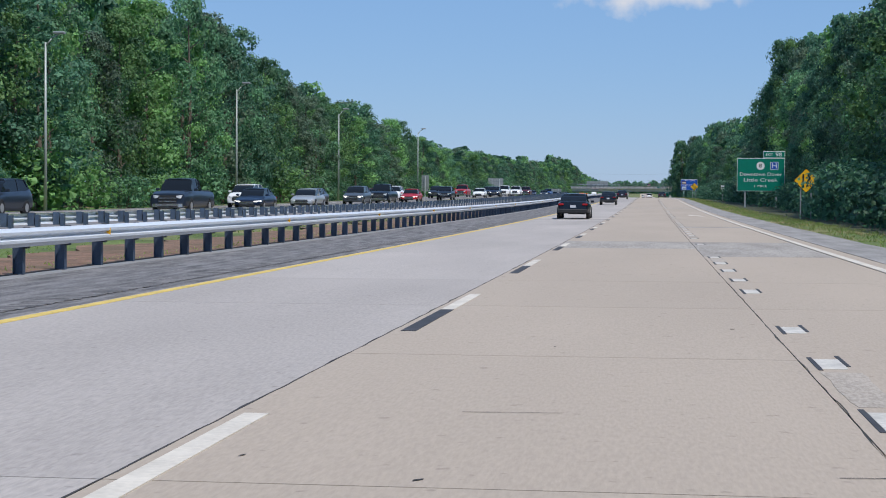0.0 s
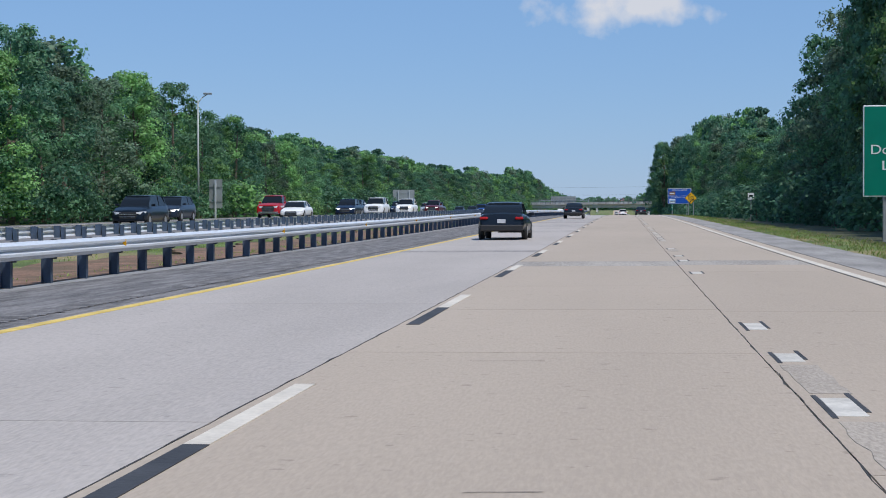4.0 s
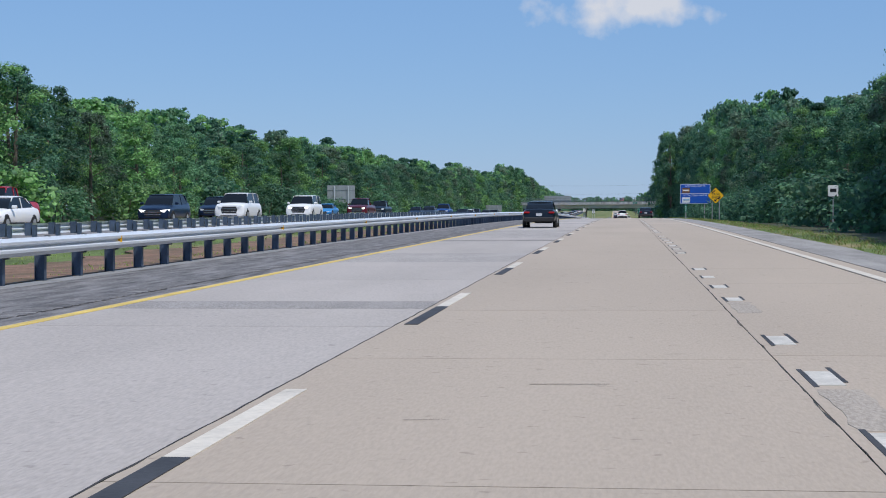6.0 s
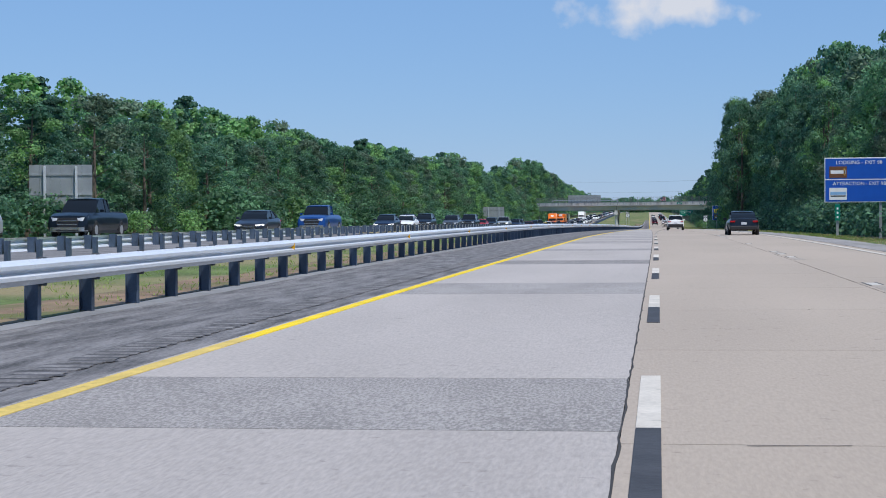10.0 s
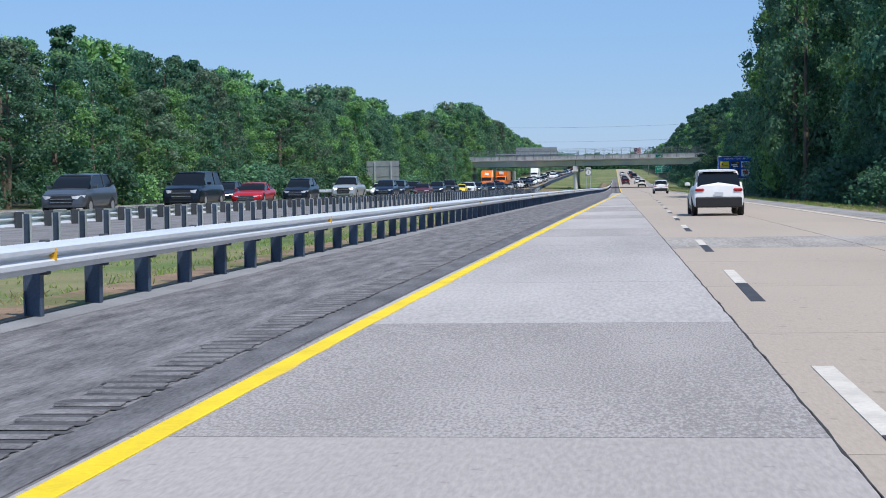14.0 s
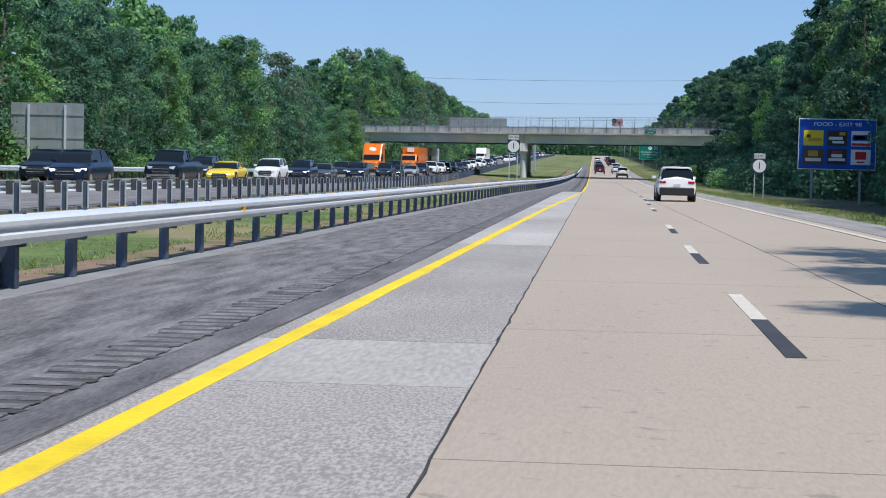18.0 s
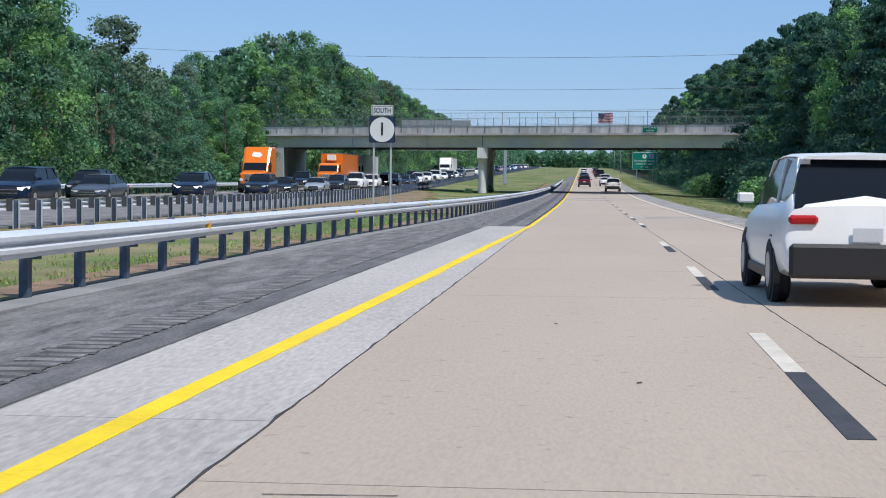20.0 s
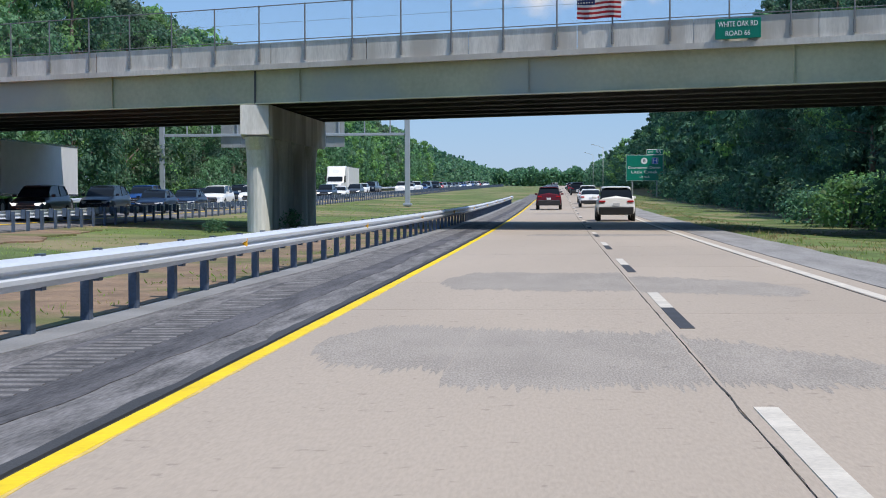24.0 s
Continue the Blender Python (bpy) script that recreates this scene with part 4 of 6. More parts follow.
def framed(parent, x0, x1, z0, z1, mat, y=0.0, rim=.05, border="sign_white"):
    part("border", box((x0, y - .03, z0), (x1, y + .02, z1), .02), M[border], parent, "white border")
    part("panel", box((x0 + rim, y - .036, z0 + rim), (x1 - rim, y - .028, z1 - rim), .003), M[mat], parent)


def exit_sign(x, y, distance, base=-.3, rise=0.0):
    s = thing("sign", place(x, y, rise), "large green exit sign with white letters on two steel posts", "sign")
    posts(s, (-1.75, 1.75), base, 5.6, .1)
    framed(s, -2.68, 2.68, 1.85, 5.62, "sign_green")
    framed(s, .25, 2.68, 5.66, 6.4, "sign_green")
    text_part("letters", "EXIT", .40, M["sign_white"], s, .92, 6.02, -.04, "white letters", .75)
    text_part("letters", "98", .62, M["sign_white"], s, 1.98, 6.02, -.04, "white numerals", .72)
    bm = bmesh.new()
    bmesh.ops.create_circle(bm, cap_ends=True, radius=.46, segments=28, matrix=pose(-.05, -.042, 4.75, 90))
    part("route_disc", bm, M["sign_white"], s, "white route disc")
    text_part("numeral", "8", .62, M["sign_black"], s, -.05, 4.75, -.046, "black numeral", .32)
    part("hospital_symbol", box((1.05, -.044, 4.3), (1.95, -.04, 5.2)), M["sign_white"], s, "hospital symbol")
    part("hospital_symbol", box((1.1, -.048, 4.35), (1.9, -.045, 5.15)), M["sign_blue"], s, "blue hospital square")
    text_part("letters", "H", .85, M["sign_white"], s, 1.5, 4.75, -.052, "white letter", .52)
    text_part("letters", "Downtown Dover", .55, M["sign_white"], s, 0, 3.78, -.04, "white letters", 4.7)
    text_part("letters", "Little Creek", .55, M["sign_white"], s, 0, 3.12, -.04, "white letters", 3.8)
    text_part("letters", distance, .36, M["sign_white"], s, 0, 2.42, -.04, "white letters", 1.4)
    return s


exit_sign(14.95, 188, "1 MILE")
exit_sign(15.1, 972, "1/2 MILE", -1.0, .5)


def diamond(x, y, zc, size, label):
    s = thing("sign", place(x, y), label, "sign")
    posts(s, (-.36, .36), -.1, zc + .2, .045)
    for nm, k, mat, yy in (("border", 1.0, "sign_black", 0), ("panel", .955, "sign_yellow", -.012)):
        bm = bmesh.new()
        h = size * k / 2
        r = [[Vector((sx * h, yy + e, zc + sz * h)) for sx, sz in ((-.94, -.06), (-.06, -.94), (.06, -.94), (.94, -.06), (.94, .06), (.06, .94), (-.06, .94), (-.94, .06))] for e in (0, -.012)]
        part(nm, loft(bm, r), M[mat], s)
    return s


def bar(parent, a, b, w, mat="sign_black", nm="symbol", y=-.03):
    a, b = Vector((a[0], 0, a[1])), Vector((b[0], 0, b[1]))
    n = (b - a).cross(Vector((0, 1, 0))).normalized() * w / 2
    bm = bmesh.new()
    loft(bm, [[p + Vector((0, e, 0)) for p in (a - n, a + n, b + n, b - n)] for e in (y, y + .006)])
    part(nm, bm, M[mat], parent)


s = diamond(13.3, 116, 3.15, 1.75, "yellow diamond lane-reduction warning sign on two posts")
s.location.z -= .48
bar(s, (-.2, 2.72), (-.2, 3.6), .12)
for z in (2.72, 2.98, 3.24):
    bar(s, (.3, z), (.26, z + .16), .07)
bar(s, (.1, 2.72), (.1, 3.1), .12)
bar(s, (.1, 3.1), (.26, 3.3), .12)
bar(s, (.26, 3.3), (.12, 3.6), .12)
s = diamond(11.7, 348, 2.95, 1.7, "yellow diamond lane-ends warning sign with arrows")
s.location.z -= .46
text_part("letters", "LANE", .30, M["sign_black"], s, .02, 3.08, -.03, "black letters", .78)
text_part("letters", "ENDS", .30, M["sign_black"], s, .02, 2.76, -.03, "black letters", .78)
for a, b in (((-.02, 3.5), (-.4, 3.2)), ((.5, 2.85), (.2, 2.62)), ((.12, 2.6), (-.12, 2.38))):
    bar(s, a, b, .09)
    d = (Vector(b) - Vector(a)).normalized()
    n = Vector((-d.y, d.x))
    e = Vector(b)
    bar(s, tuple(e), tuple(e - d * .17 + n * .14), .06)
    bar(s, tuple(e), tuple(e - d * .17 - n * .14), .06)


def service_sign(x, y, z0, z1, w, label, heads, logos):
    s = thing("sign", place(x, y), label, "sign")
    posts(s, (-w * .31, w * .31), -.4, z1 - .1, .075)
    framed(s, -w / 2, w / 2, z0, z1, "sign_blue")
    for words, z, size, wd in heads:
        text_part("letters", words, size, M["sign_white"], s, 0, z, -.04, "white letters", wd)
    for lx, lz, lw, lh, mat, inner in logos:
        part("logo_panel", box((lx - lw / 2, -.05, lz - lh / 2), (lx + lw / 2, -.038, lz + lh / 2), .003), M[mat], s, "plain coloured service logo")
        for ix, iz, iw, ih, im in inner:
            part("logo_shape", box((lx + ix * lw - iw * lw / 2, -.056, lz + iz * lh - ih * lh / 2), (lx + ix * lw + iw * lw / 2, -.051, lz + iz * lh + ih * lh / 2), .002), M[im], s)
    return s


s = service_sign(11.9, 398, 2.05, 4.65, 3.95, "blue lodging and attraction sign on two posts",
                 (("LODGING - EXIT 98", 4.36, .3, 2.6), ("ATTRACTION - EXIT 98", 3.14, .28, 3.0)),
                 ((-1.2, 3.82, 1.0, .66, "logo_brown", ((0, 0, .85, .3, "sign_white"), (.36, 0, .1, .6, "logo_gold"))),
                  (-1.2, 2.55, 1.0, .7, "sign_white", ((0, .05, .9, .25, "logo_sky"), (0, -.18, .85, .1, "sign_black")))))
part("divider", box((-1.95, -.042, 3.36), (1.95, -.038, 3.41)), M["sign_white"], s)
part("mile_marker", box((-1.38, -.03, 1.0), (-1.08, -.01, 1.95), .02), M["sign_green"], s, "small green mile marker")
for z in (1.2, 1.45, 1.7):
    part("marker_bar", box((-1.28, -.036, z - .06), (-1.18, -.031, z + .06)), M["sign_white"], s)
service_sign(15.7, 655, 2.1, 5.25, 4.75, "blue food services sign with six logo panels",
             (("FOOD - EXIT 98", 4.9, .34, 2.9),),
             ((-1.45, 4.05, 1.2, .95, "logo_yellow", ((-.25, .12, .2, .2, "logo_dark"), (.08, -.1, .7, .22, "logo_gold"))),
              (0, 4.05, 1.2, .95, "logo_dark", ((.25, .3, .3, .2, "logo_gold"), (-.08, 0, .7, .2, "sign_white"), (.05, -.25, .6, .16, "sign_white"))),
              (1.45, 4.05, 1.2, .95, "sign_white", ((0, .05, .9, .4, "sign_blue"), (0, .06, .75, .22, "sign_white"), (0, -.38, .96, .16, "logo_red"))),
              (-1.45, 2.9, 1.2, .95, "logo_brown", ((.0, .2, .5, .38, "logo_gold"), (0, -.2, .8, .22, "sign_white"))),
              (0, 2.9, 1.2, .95, "logo_dark", ((0, .32, .5, .1, "logo_red"), (0, .08, .55, .22, "sign_white"), (0, -.18, .85, .18, "sign_white"))),
              (1.45, 2.9, 1.2, .95, "sign_white", ((0, .1, .55, .5, "logo_red"), (0, -.32, .4, .1, "logo_red")))))


def route_sign(x, y, zc, w, label):
    s = thing("sign", place(x, y), label, "sign")
    posts(s, (-w * .33, w * .33), -.3, zc + .75 * w, .03, "pole_steel")
    part("panel", box((-w / 2, -.015, zc - w / 2), (w / 2, .01, zc + w / 2), .03), M["sign_navy"], s, "dark square route panel")
    bm = bmesh.new()
    bmesh.ops.create_circle(bm, cap_ends=True, radius=w * .475, segments=36, matrix=pose(0, -.02, zc, 90))
    part("route_disc", bm, M["sign_white"], s, "white route disc")
    text_part("numeral", "1", w * .72, M["sign_black"], s, 0, zc, -.026, "black numeral")
    part("plaque", box((-w * .42, -.015, zc + w * .53), (w * .42, .01, zc + w * .93), .02), M["sign_white"], s, "white direction plaque")
    part("plaque_edge", box((-w * .39, -.019, zc + w * .56), (w * .39, -.016, zc + w * .9), .01), M["sign_black"], s)
    part("plaque_face", box((-w * .375, -.023, zc + w * .575), (w * .375, -.02, zc + w * .885), .01), M["sign_white"], s)
    text_part("letters", "SOUTH", w * .27, M["sign_black"], s, 0, zc + w * .73, -.028, "black letters", w * .66)


route_sign(-4.95, 666.8, 3.12, .86, "black and white south route marker on two posts behind the guardrail")
route_sign(12.3, 668, 2.25, .95, "black and white south route marker on two posts beside the woods")

s = thing("sign", place(14.6, 278), "small white marker sign on a thin post", "sign")
part("post", box((-.03, .02, -.3), (.03, .07, 2.2)), M["sign_back"], s)
part("panel", box((-.3, -.01, 1.95), (.3, .01, 2.6), .02), M["sign_white"], s)
part("marker_bar", box((-.18, -.016, 2.2), (.18, -.011, 2.4)), M["sign_black"], s)


def sign_back(x, y, w, z0, z1, n, label, turn=0.0):
    s = thing("sign", place(x, y, 0, turn), label, "sign")
    k = max(2, round(w / .6))
    for i in range(k):
        part("plank", box((-w / 2 + i * w / k + .006, 0, z0), (-w / 2 + (i + 1) * w / k - .006, .03, z1)), M["sign_back"], s)
    for z in (z0 + .25 * (z1 - z0), z0 + .75 * (z1 - z0)):
        part("stringer", box((-w / 2, -.06, z - .05), (w / 2, 0, z + .05)), M["sign_back"], s)
    for i in range(n):
        x = -w / 2 + w * (i + .5) / n if n > 1 else 0
        part("post", box((x - .07, -.2, -.4), (x + .07, -.06, z1 - .1), .01), M["pole_steel"], s)


sign_back(-34.9, 394, 3.7, 2.0, 4.35, 2, "bare aluminium back of a roadside sign on two posts", 12)
s = thing("box", place(-32.9, 393), "small pale cabinet on a post", "utility box")
part("post", box((-.05, -.05, -.3), (.05, .05, 1.6)), M["pole_steel"], s)
part("cabinet", box((-.3, -.2, 1.5), (.3, .2, 2.1), .02), M["sign_white"], s)
sign_back(-33.7, 652, 4.6, 2.0, 4.9, 2, "bare aluminium back of a large roadside sign", 6)
sign_back(-34.0, 262, 1.2, 1.0, 3.6, 1, "bare back of a narrow roadside sign")


# ---- lamp posts ----
def lamp_post(x, y, h, arm, label):
    s = thing("street_lamp", place(x, y), label, "street lamp", "highway lamps")
    bm = bmesh.new()
    tube(bm, (0, 0, -.3), (0, 0, h), .12, .06, 10)
    part("pole", bm, M["lamp_steel"], s, smooth=True)
    bm = bmesh.new()
    pts = [Vector((0, 0, h - .25)), Vector((arm * .45, 0, h + .25)), Vector((arm, 0, h + .55))]
    for a, b in zip(pts, pts[1:]):
        tube(bm, a, b, .045, .04, 8)
    part("arm", bm, M["lamp_steel"], s, smooth=True)
    part("lamp_head", box((arm - .1 * (1 if arm > 0 else -1) - .3, -.16, h + .5), (arm + .35, .16, h + .66), .04), M["sign_back"], s)


for y in (53, 96.7, 143.5, 192, 259):
    lamp_post(-34.8, y, 10.5, .9, "tall pale steel street lamp before a wall of trees")
lamp_post(13.5, 1130, 10.5, -2.6, "steel street lamp with a curved arm beside the far road")
lamp_post(13.5, 1240, 10.5, -2.6, "steel street lamp with a curved arm beside the far road")

# ---- gantry over the other carriageway ----
gy = 886.0
gz = road_z(gy)
gantry = thing("sign_gantry", at(0, gy) and pose(road_x(gy), gy, gz), "steel lattice sign gantry over the other carriageway", "sign gantry")
for x in (-34.6, -11.4):
    bm = box((x - .24, -.2, -.5), (x + .24, .2, 8.9), .04)
    part("column", bm, M["gantry_steel"], gantry, "blue-grey box steel column")
    part("base_plate", box((x - .4, -.36, -.1), (x + .4, .36, .12), .02), M["gantry_steel"], gantry)
    part("cap", box((x - .27, -.23, 8.9), (x + .27, .23, 8.96), .01), M["gantry_steel"], gantry)
for z in (6.55, 8.6):
    part("chord", box((-34.35, -.13, z - .13), (-11.65, .13, z + .13), .02), M["gantry_steel"], gantry, "blue-grey steel chord")
for k in range(9):
    x = -32.2 + k * 2.4
    part("upright", box((x - .05, -.1, 6.69), (x + .05, .1, 8.46)), M["gantry_steel"], gantry)
for x0, x1, z0, z1 in ((-29.0, -17.3, 5.4, 10.5),):
    n = round((x1 - x0) / 1.0)
    for i in range(n):
        part("sign_plank", box((x0 + i * (x1 - x0) / n + .01, .15, z0), (x0 + (i + 1) * (x1 - x0) / n - .01, .2, z1)), M["sign_back"], gantry, "bare sign back")

# ---- overhead wires ----
for side, px in ((-1, -62.0), (1, 46.0)):
    s = thing("utility_pole", pose(px, 768, road_z(768)), "wooden utility pole among the trees", "utility pole")
    bm = bmesh.new()
    tube(bm, (0, 0, -.5), (0, 0, 14.8), .17, .12, 10)
    part("pole", bm, M["wood_pole"], s)
    part("crossarm", box((-.08, -1.1, 12.5), (.08, 1.1, 12.66)), M["wood_pole"], s)
for z, dy in ((16.6, 0), (13.6, .6), (11.6, 0)):
    pts = [Vector((-62 + 108 * k / 24, 768 + dy, z - 2.0 * (1 - ((k - 12) / 12) ** 2) + .004 * (108 * k / 24))) for k in range(25)]
    bm = cable(pts, .017)
    tagged(part("power_line", bm, M["wire"]), "thin dark overhead wire across the highway", "cable")


# ---- trees ----
def cards(points, normals, sizes, rng, fold=.25):
    """Small folded leaf sprays at points, facing along normals: verts and faces."""
    n = len(points)
    t = rng.normal(size=(n, 3))
    u = np.cross(normals, t)
    u /= np.linalg.norm(u, axis=1)[:, None] + 1e-9
    v = np.cross(normals, u)
    s = sizes[:, None]
    a = rng.uniform(.55, 1.0, (n, 1))
    verts = np.stack([points - u * s * .55, points - v * s * .42 * a - normals * s * fold, points + u * s * .55 * a, points + v * s * .42 + normals * s * fold * .3], axis=1).reshape(-1, 3)
    faces = np.arange(4 * n).reshape(-1, 4)
    return verts, faces


def card_mesh(name, verts, faces, mats, pick=None):
    me = bpy.data.meshes.new(name)
    me.from_pydata(verts.tolist(), [], faces.tolist())
    for m in mats:
        me.materials.append(m)
    if pick is not None:
        me.polygons.foreach_set("material_index", pick.astype(np.int32))
    me.update()
    return me


def crown_mesh(seed, h, w, low, n, size, mats, pine=False):
    """A crown of many leaf sprays on uneven lobes, from low to h."""
    rng = np.random.default_rng(seed)
    pts, nor, lobe_id, inner = [], [], [], []
    lobes = 44 if not pine else 34
    per = n // lobes
    for k in range(lobes):
        f = (k + .5) / lobes
        z = low + (h - low) * f
        if pine:
            reach = w * (1 - f) ** .8 * rng.uniform(.55, 1.0) + .3
            rad = np.array([1.3, 1.3, .55]) * (1.25 - .6 * f) * rng.uniform(.8, 1.2)
        else:
            reach = w * math.sin(math.pi * (.12 + .86 * f) ** .8) ** .6 * rng.uniform(.55, .98)
            rad = np.array([1.25, 1.25, .95]) * rng.uniform(.65, 1.35) * (1.15 - .4 * f)
        ang = k * 2.4 + rng.uniform(-.6, .6)
        c = np.array([math.cos(ang) * reach, math.sin(ang) * reach, min(z, h - rad[2] * .9)])
        d = rng.normal(size=(per, 3))
        d[:, 2] += .45
        d[:, :2] += .35 * np.array([math.cos(ang), math.sin(ang)])
        d /= np.linalg.norm(d, axis=1)[:, None]
        r = np.where(np.arange(per)[:, None] % 5 < 2, rng.uniform(.4, .8, (per, 1)), rng.uniform(.85, 1.12, (per, 1)))
        pts.append(c + d * r * rad)
        inner.append(np.arange(per) % 5 < 2)
        m = d + rng.normal(size=(per, 3)) * .5 + np.array([0, 0, .25])
        nor.append(m / np.linalg.norm(m, axis=1)[:, None])
        lobe_id.append(np.full(per, rng.integers(0, 100)))
    pts, nor, lobe_id = np.concatenate(pts), np.concatenate(nor), np.concatenate(lobe_id)
    pts[:, 2] = np.maximum(pts[:, 2], .15)
    sz = rng.uniform(.65, 1.3, len(pts)) * np.where(np.concatenate(inner), size * 1.9, size)
    verts, faces = cards(pts, nor, sz, rng)
    pick = np.where(lobe_id < 30, 1, 0) if len(mats) > 1 else None
    return card_mesh("crown", verts, faces, mats, pick)


def trunk_mesh(seed, h, r, pine=False):
    rng = random.Random(seed)
    bm = bmesh.new()
    p, q = Vector((0, 0, -.4)), Vector((rng.uniform(-.3, .3), rng.uniform(-.3, .3), h * .45))
    top = Vector((q.x + rng.uniform(-.4, .4), q.y + rng.uniform(-.4, .4), h * .9))
    tube(bm, p, q, r, r * .7, 7)
    tube(bm, q, top, r * .7, r * .15, 6)
    for k in range(9):
        f = .2 + .07 * k
        a = k * 2.4
        base = Vector((q.x * f, q.y * f, h * f))
        ln = (1 - f) * h * .24
        tube(bm, base, base + Vector((math.cos(a) * ln, math.sin(a) * ln, ln * (.15 if pine else .6))), r * .28, r * .06, 5)
    return mesh_of(bm, "trunk")


KINDS = []
for i, (w, mats, pine) in enumerate(((3.7, ("leaf_a", "leaf_b"), 0), (4.2, ("leaf_c", "leaf_a"), 0), (3.3, ("leaf_b", "leaf_a"), 0), (3.9, ("leaf_d", "leaf_a"), 0), (3.5, ("leaf_c", "leaf_b"), 0), (3.3, ("leaf_p", "leaf_c"), 1), (3.0, ("leaf_p", "leaf_a"), 1))):
    mm = [M[k] for k in mats]
    KINDS.append((crown_mesh(10 + i, 15, w, 1.0 if not pine else 1.8, 8500, .2, mm, pine), crown_mesh(50 + i, 15, w, 2.5, 2000, .4, mm, pine), trunk_mesh(i, 15, .26, pine), pine))
LABEL = ("leafy green roadside tree in full summer leaf", "dark green pine tree at the edge of the woods")


WOODS, NAMES = [], [M[k].name for k in ("leaf_a", "leaf_b", "leaf_c", "leaf_p", "leaf_d")]


def tree(x, y, h, k, near=True, group="roadside woods"):
    crown_n, crown_f, trunk, pine = KINDS[k]
    p = at(x, y, -.1)
    s = h / 15
    w = s ** .5 * rt.uniform(.78, 1.12)
    m = pose(p.x, p.y, p.z, 0, 0, rt.uniform(0, 360)) @ Matrix.Diagonal((w, w, s, 1))
    if not near:
        me = crown_f
        v = np.empty(len(me.vertices) * 3)
        me.vertices.foreach_get("co", v)
        mm = np.array(m)
        v = v.reshape(-1, 3) @ mm[:3, :3].T + mm[:3, 3]
        pick = np.empty(len(me.polygons), dtype=np.int32)
        me.polygons.foreach_get("material_index", pick)
        WOODS.append((v, np.array([NAMES.index(me.materials[i].name) for i in range(2)])[pick]))
        return
    t = thing("tree", m, LABEL[pine], "tree", group)
    part("trunk", trunk, M["bark"], t)
    part("crown", crown_n, None, t)


rt = random.Random(11)
left_h = curve_of((0, 19.5), (140, 18), (165, 17.6), (182, 15.6), (205, 14.2), (230, 12.9), (262, 12.6), (285, 11), (305, 9.6), (322, 9.3), (345, 10), (400, 10.2), (440, 10.6), (480, 10.8), (505, 11), (540, 12), (580, 12.4), (620, 12.2), (645, 13), (680, 14.3), (720, 15), (745, 15), (765, 12.4), (785, 11), (805, 12), (822, 15.5), (842, 20), (880, 20.2), (930, 19.6), (1000, 18.4), (1060, 16.4), (1120, 15.6), (1300, 15))
right_h = curve_of((60, 18), (160, 18.5), (200, 20.8), (235, 23.6), (258, 22), (276, 17), (292, 11.5), (320, 10.6), (345, 11.8), (380, 13), (420, 14.4), (460, 16.8), (500, 19.6), (540, 21.6), (580, 22.6), (615, 23.2), (645, 22.6), (662, 18.5), (685, 17), (705, 16), (740, 18.2), (756, 15), (770, 14), (800, 15.6), (840, 18), (900, 20.3), (950, 21.4), (990, 20.3), (1020, 18.6), (1060, 15), (1100, 13.4), (1300, 13))
right_x = curve_of((60, 20.5), (130, 21), (185, 23), (235, 22), (300, 21), (500, 20.5), (535, 19.2), (565, 19), (588, 20), (620, 21.4), (650, 21.8), (668, 24.5), (690, 22), (770, 22), (840, 24), (900, 22.5), (960, 23.8), (1000, 22), (1300, 20))
DECID = (0, 1, 2, 3, 4)


def kind_at(y, side, row=0):
    if side < 0 and row and rt.random() < .16:
        return rt.choice((5, 6))
    if side > 0 and (y > 600 or rt.random() < .1):
        return rt.choice((5, 6, 5, 6, 4))
    if side < 0 and 320 < y < 420 and rt.random() < .2:
        return 5
    return rt.choice(DECID if side < 0 else (1, 4, 1, 3, 0))


def clear_of_bridge(x, y):
    return not (-16 < y - (BY + SKEW * (x - BX)) < DEPTH + 3)


y = -70.0
while y < 1250:
    near = 60 < y < 1000
    for row, (dx, dh, st) in enumerate(((0, .98, 1), (-6.5, 1.1, 1), (-14, 1.26, 2))):
        if row == 2 and int(y) % 2:
            continue
        yy, x = y + rt.uniform(-2, 2), -39.2 + dx + rt.uniform(-1.3, 1.3)
        if 815 < yy < 895:
            dh *= (1.08, .93, .74)[row]
        if clear_of_bridge(x, yy):
            tree(x, yy, left_h(yy) * dh * (rt.uniform(.74, 1.06) if row == 0 else rt.uniform(.92, 1.1)), kind_at(yy, -1, row), near and row == 0)
    y += 5.9 if near else 8.0
y = -66.0
while y < 1250:
    near = 60 < y < 900
    for row, (dx, dh) in enumerate(((0, .98), (6, 1.12), (13, 1.22))):
        if row == 2 and rt.random() < .5:
            continue
        yy, x = y + rt.uniform(-2, 2), right_x(y) + dx + rt.uniform(-1, 1)
        if 690 < yy < 860:
            dh *= (1.03, 1.12, 1.15)[row]
        elif yy < 490:
            dh *= (.97, .93, .92)[row]
        if clear_of_bridge(x, yy):
            tree(x, yy, right_h(yy) * dh * (rt.uniform(.74, 1.06) if row == 0 else rt.uniform(.9, 1.1)), kind_at(yy, 1), near and row == 0)
    y += 5.6 if near else 8.0
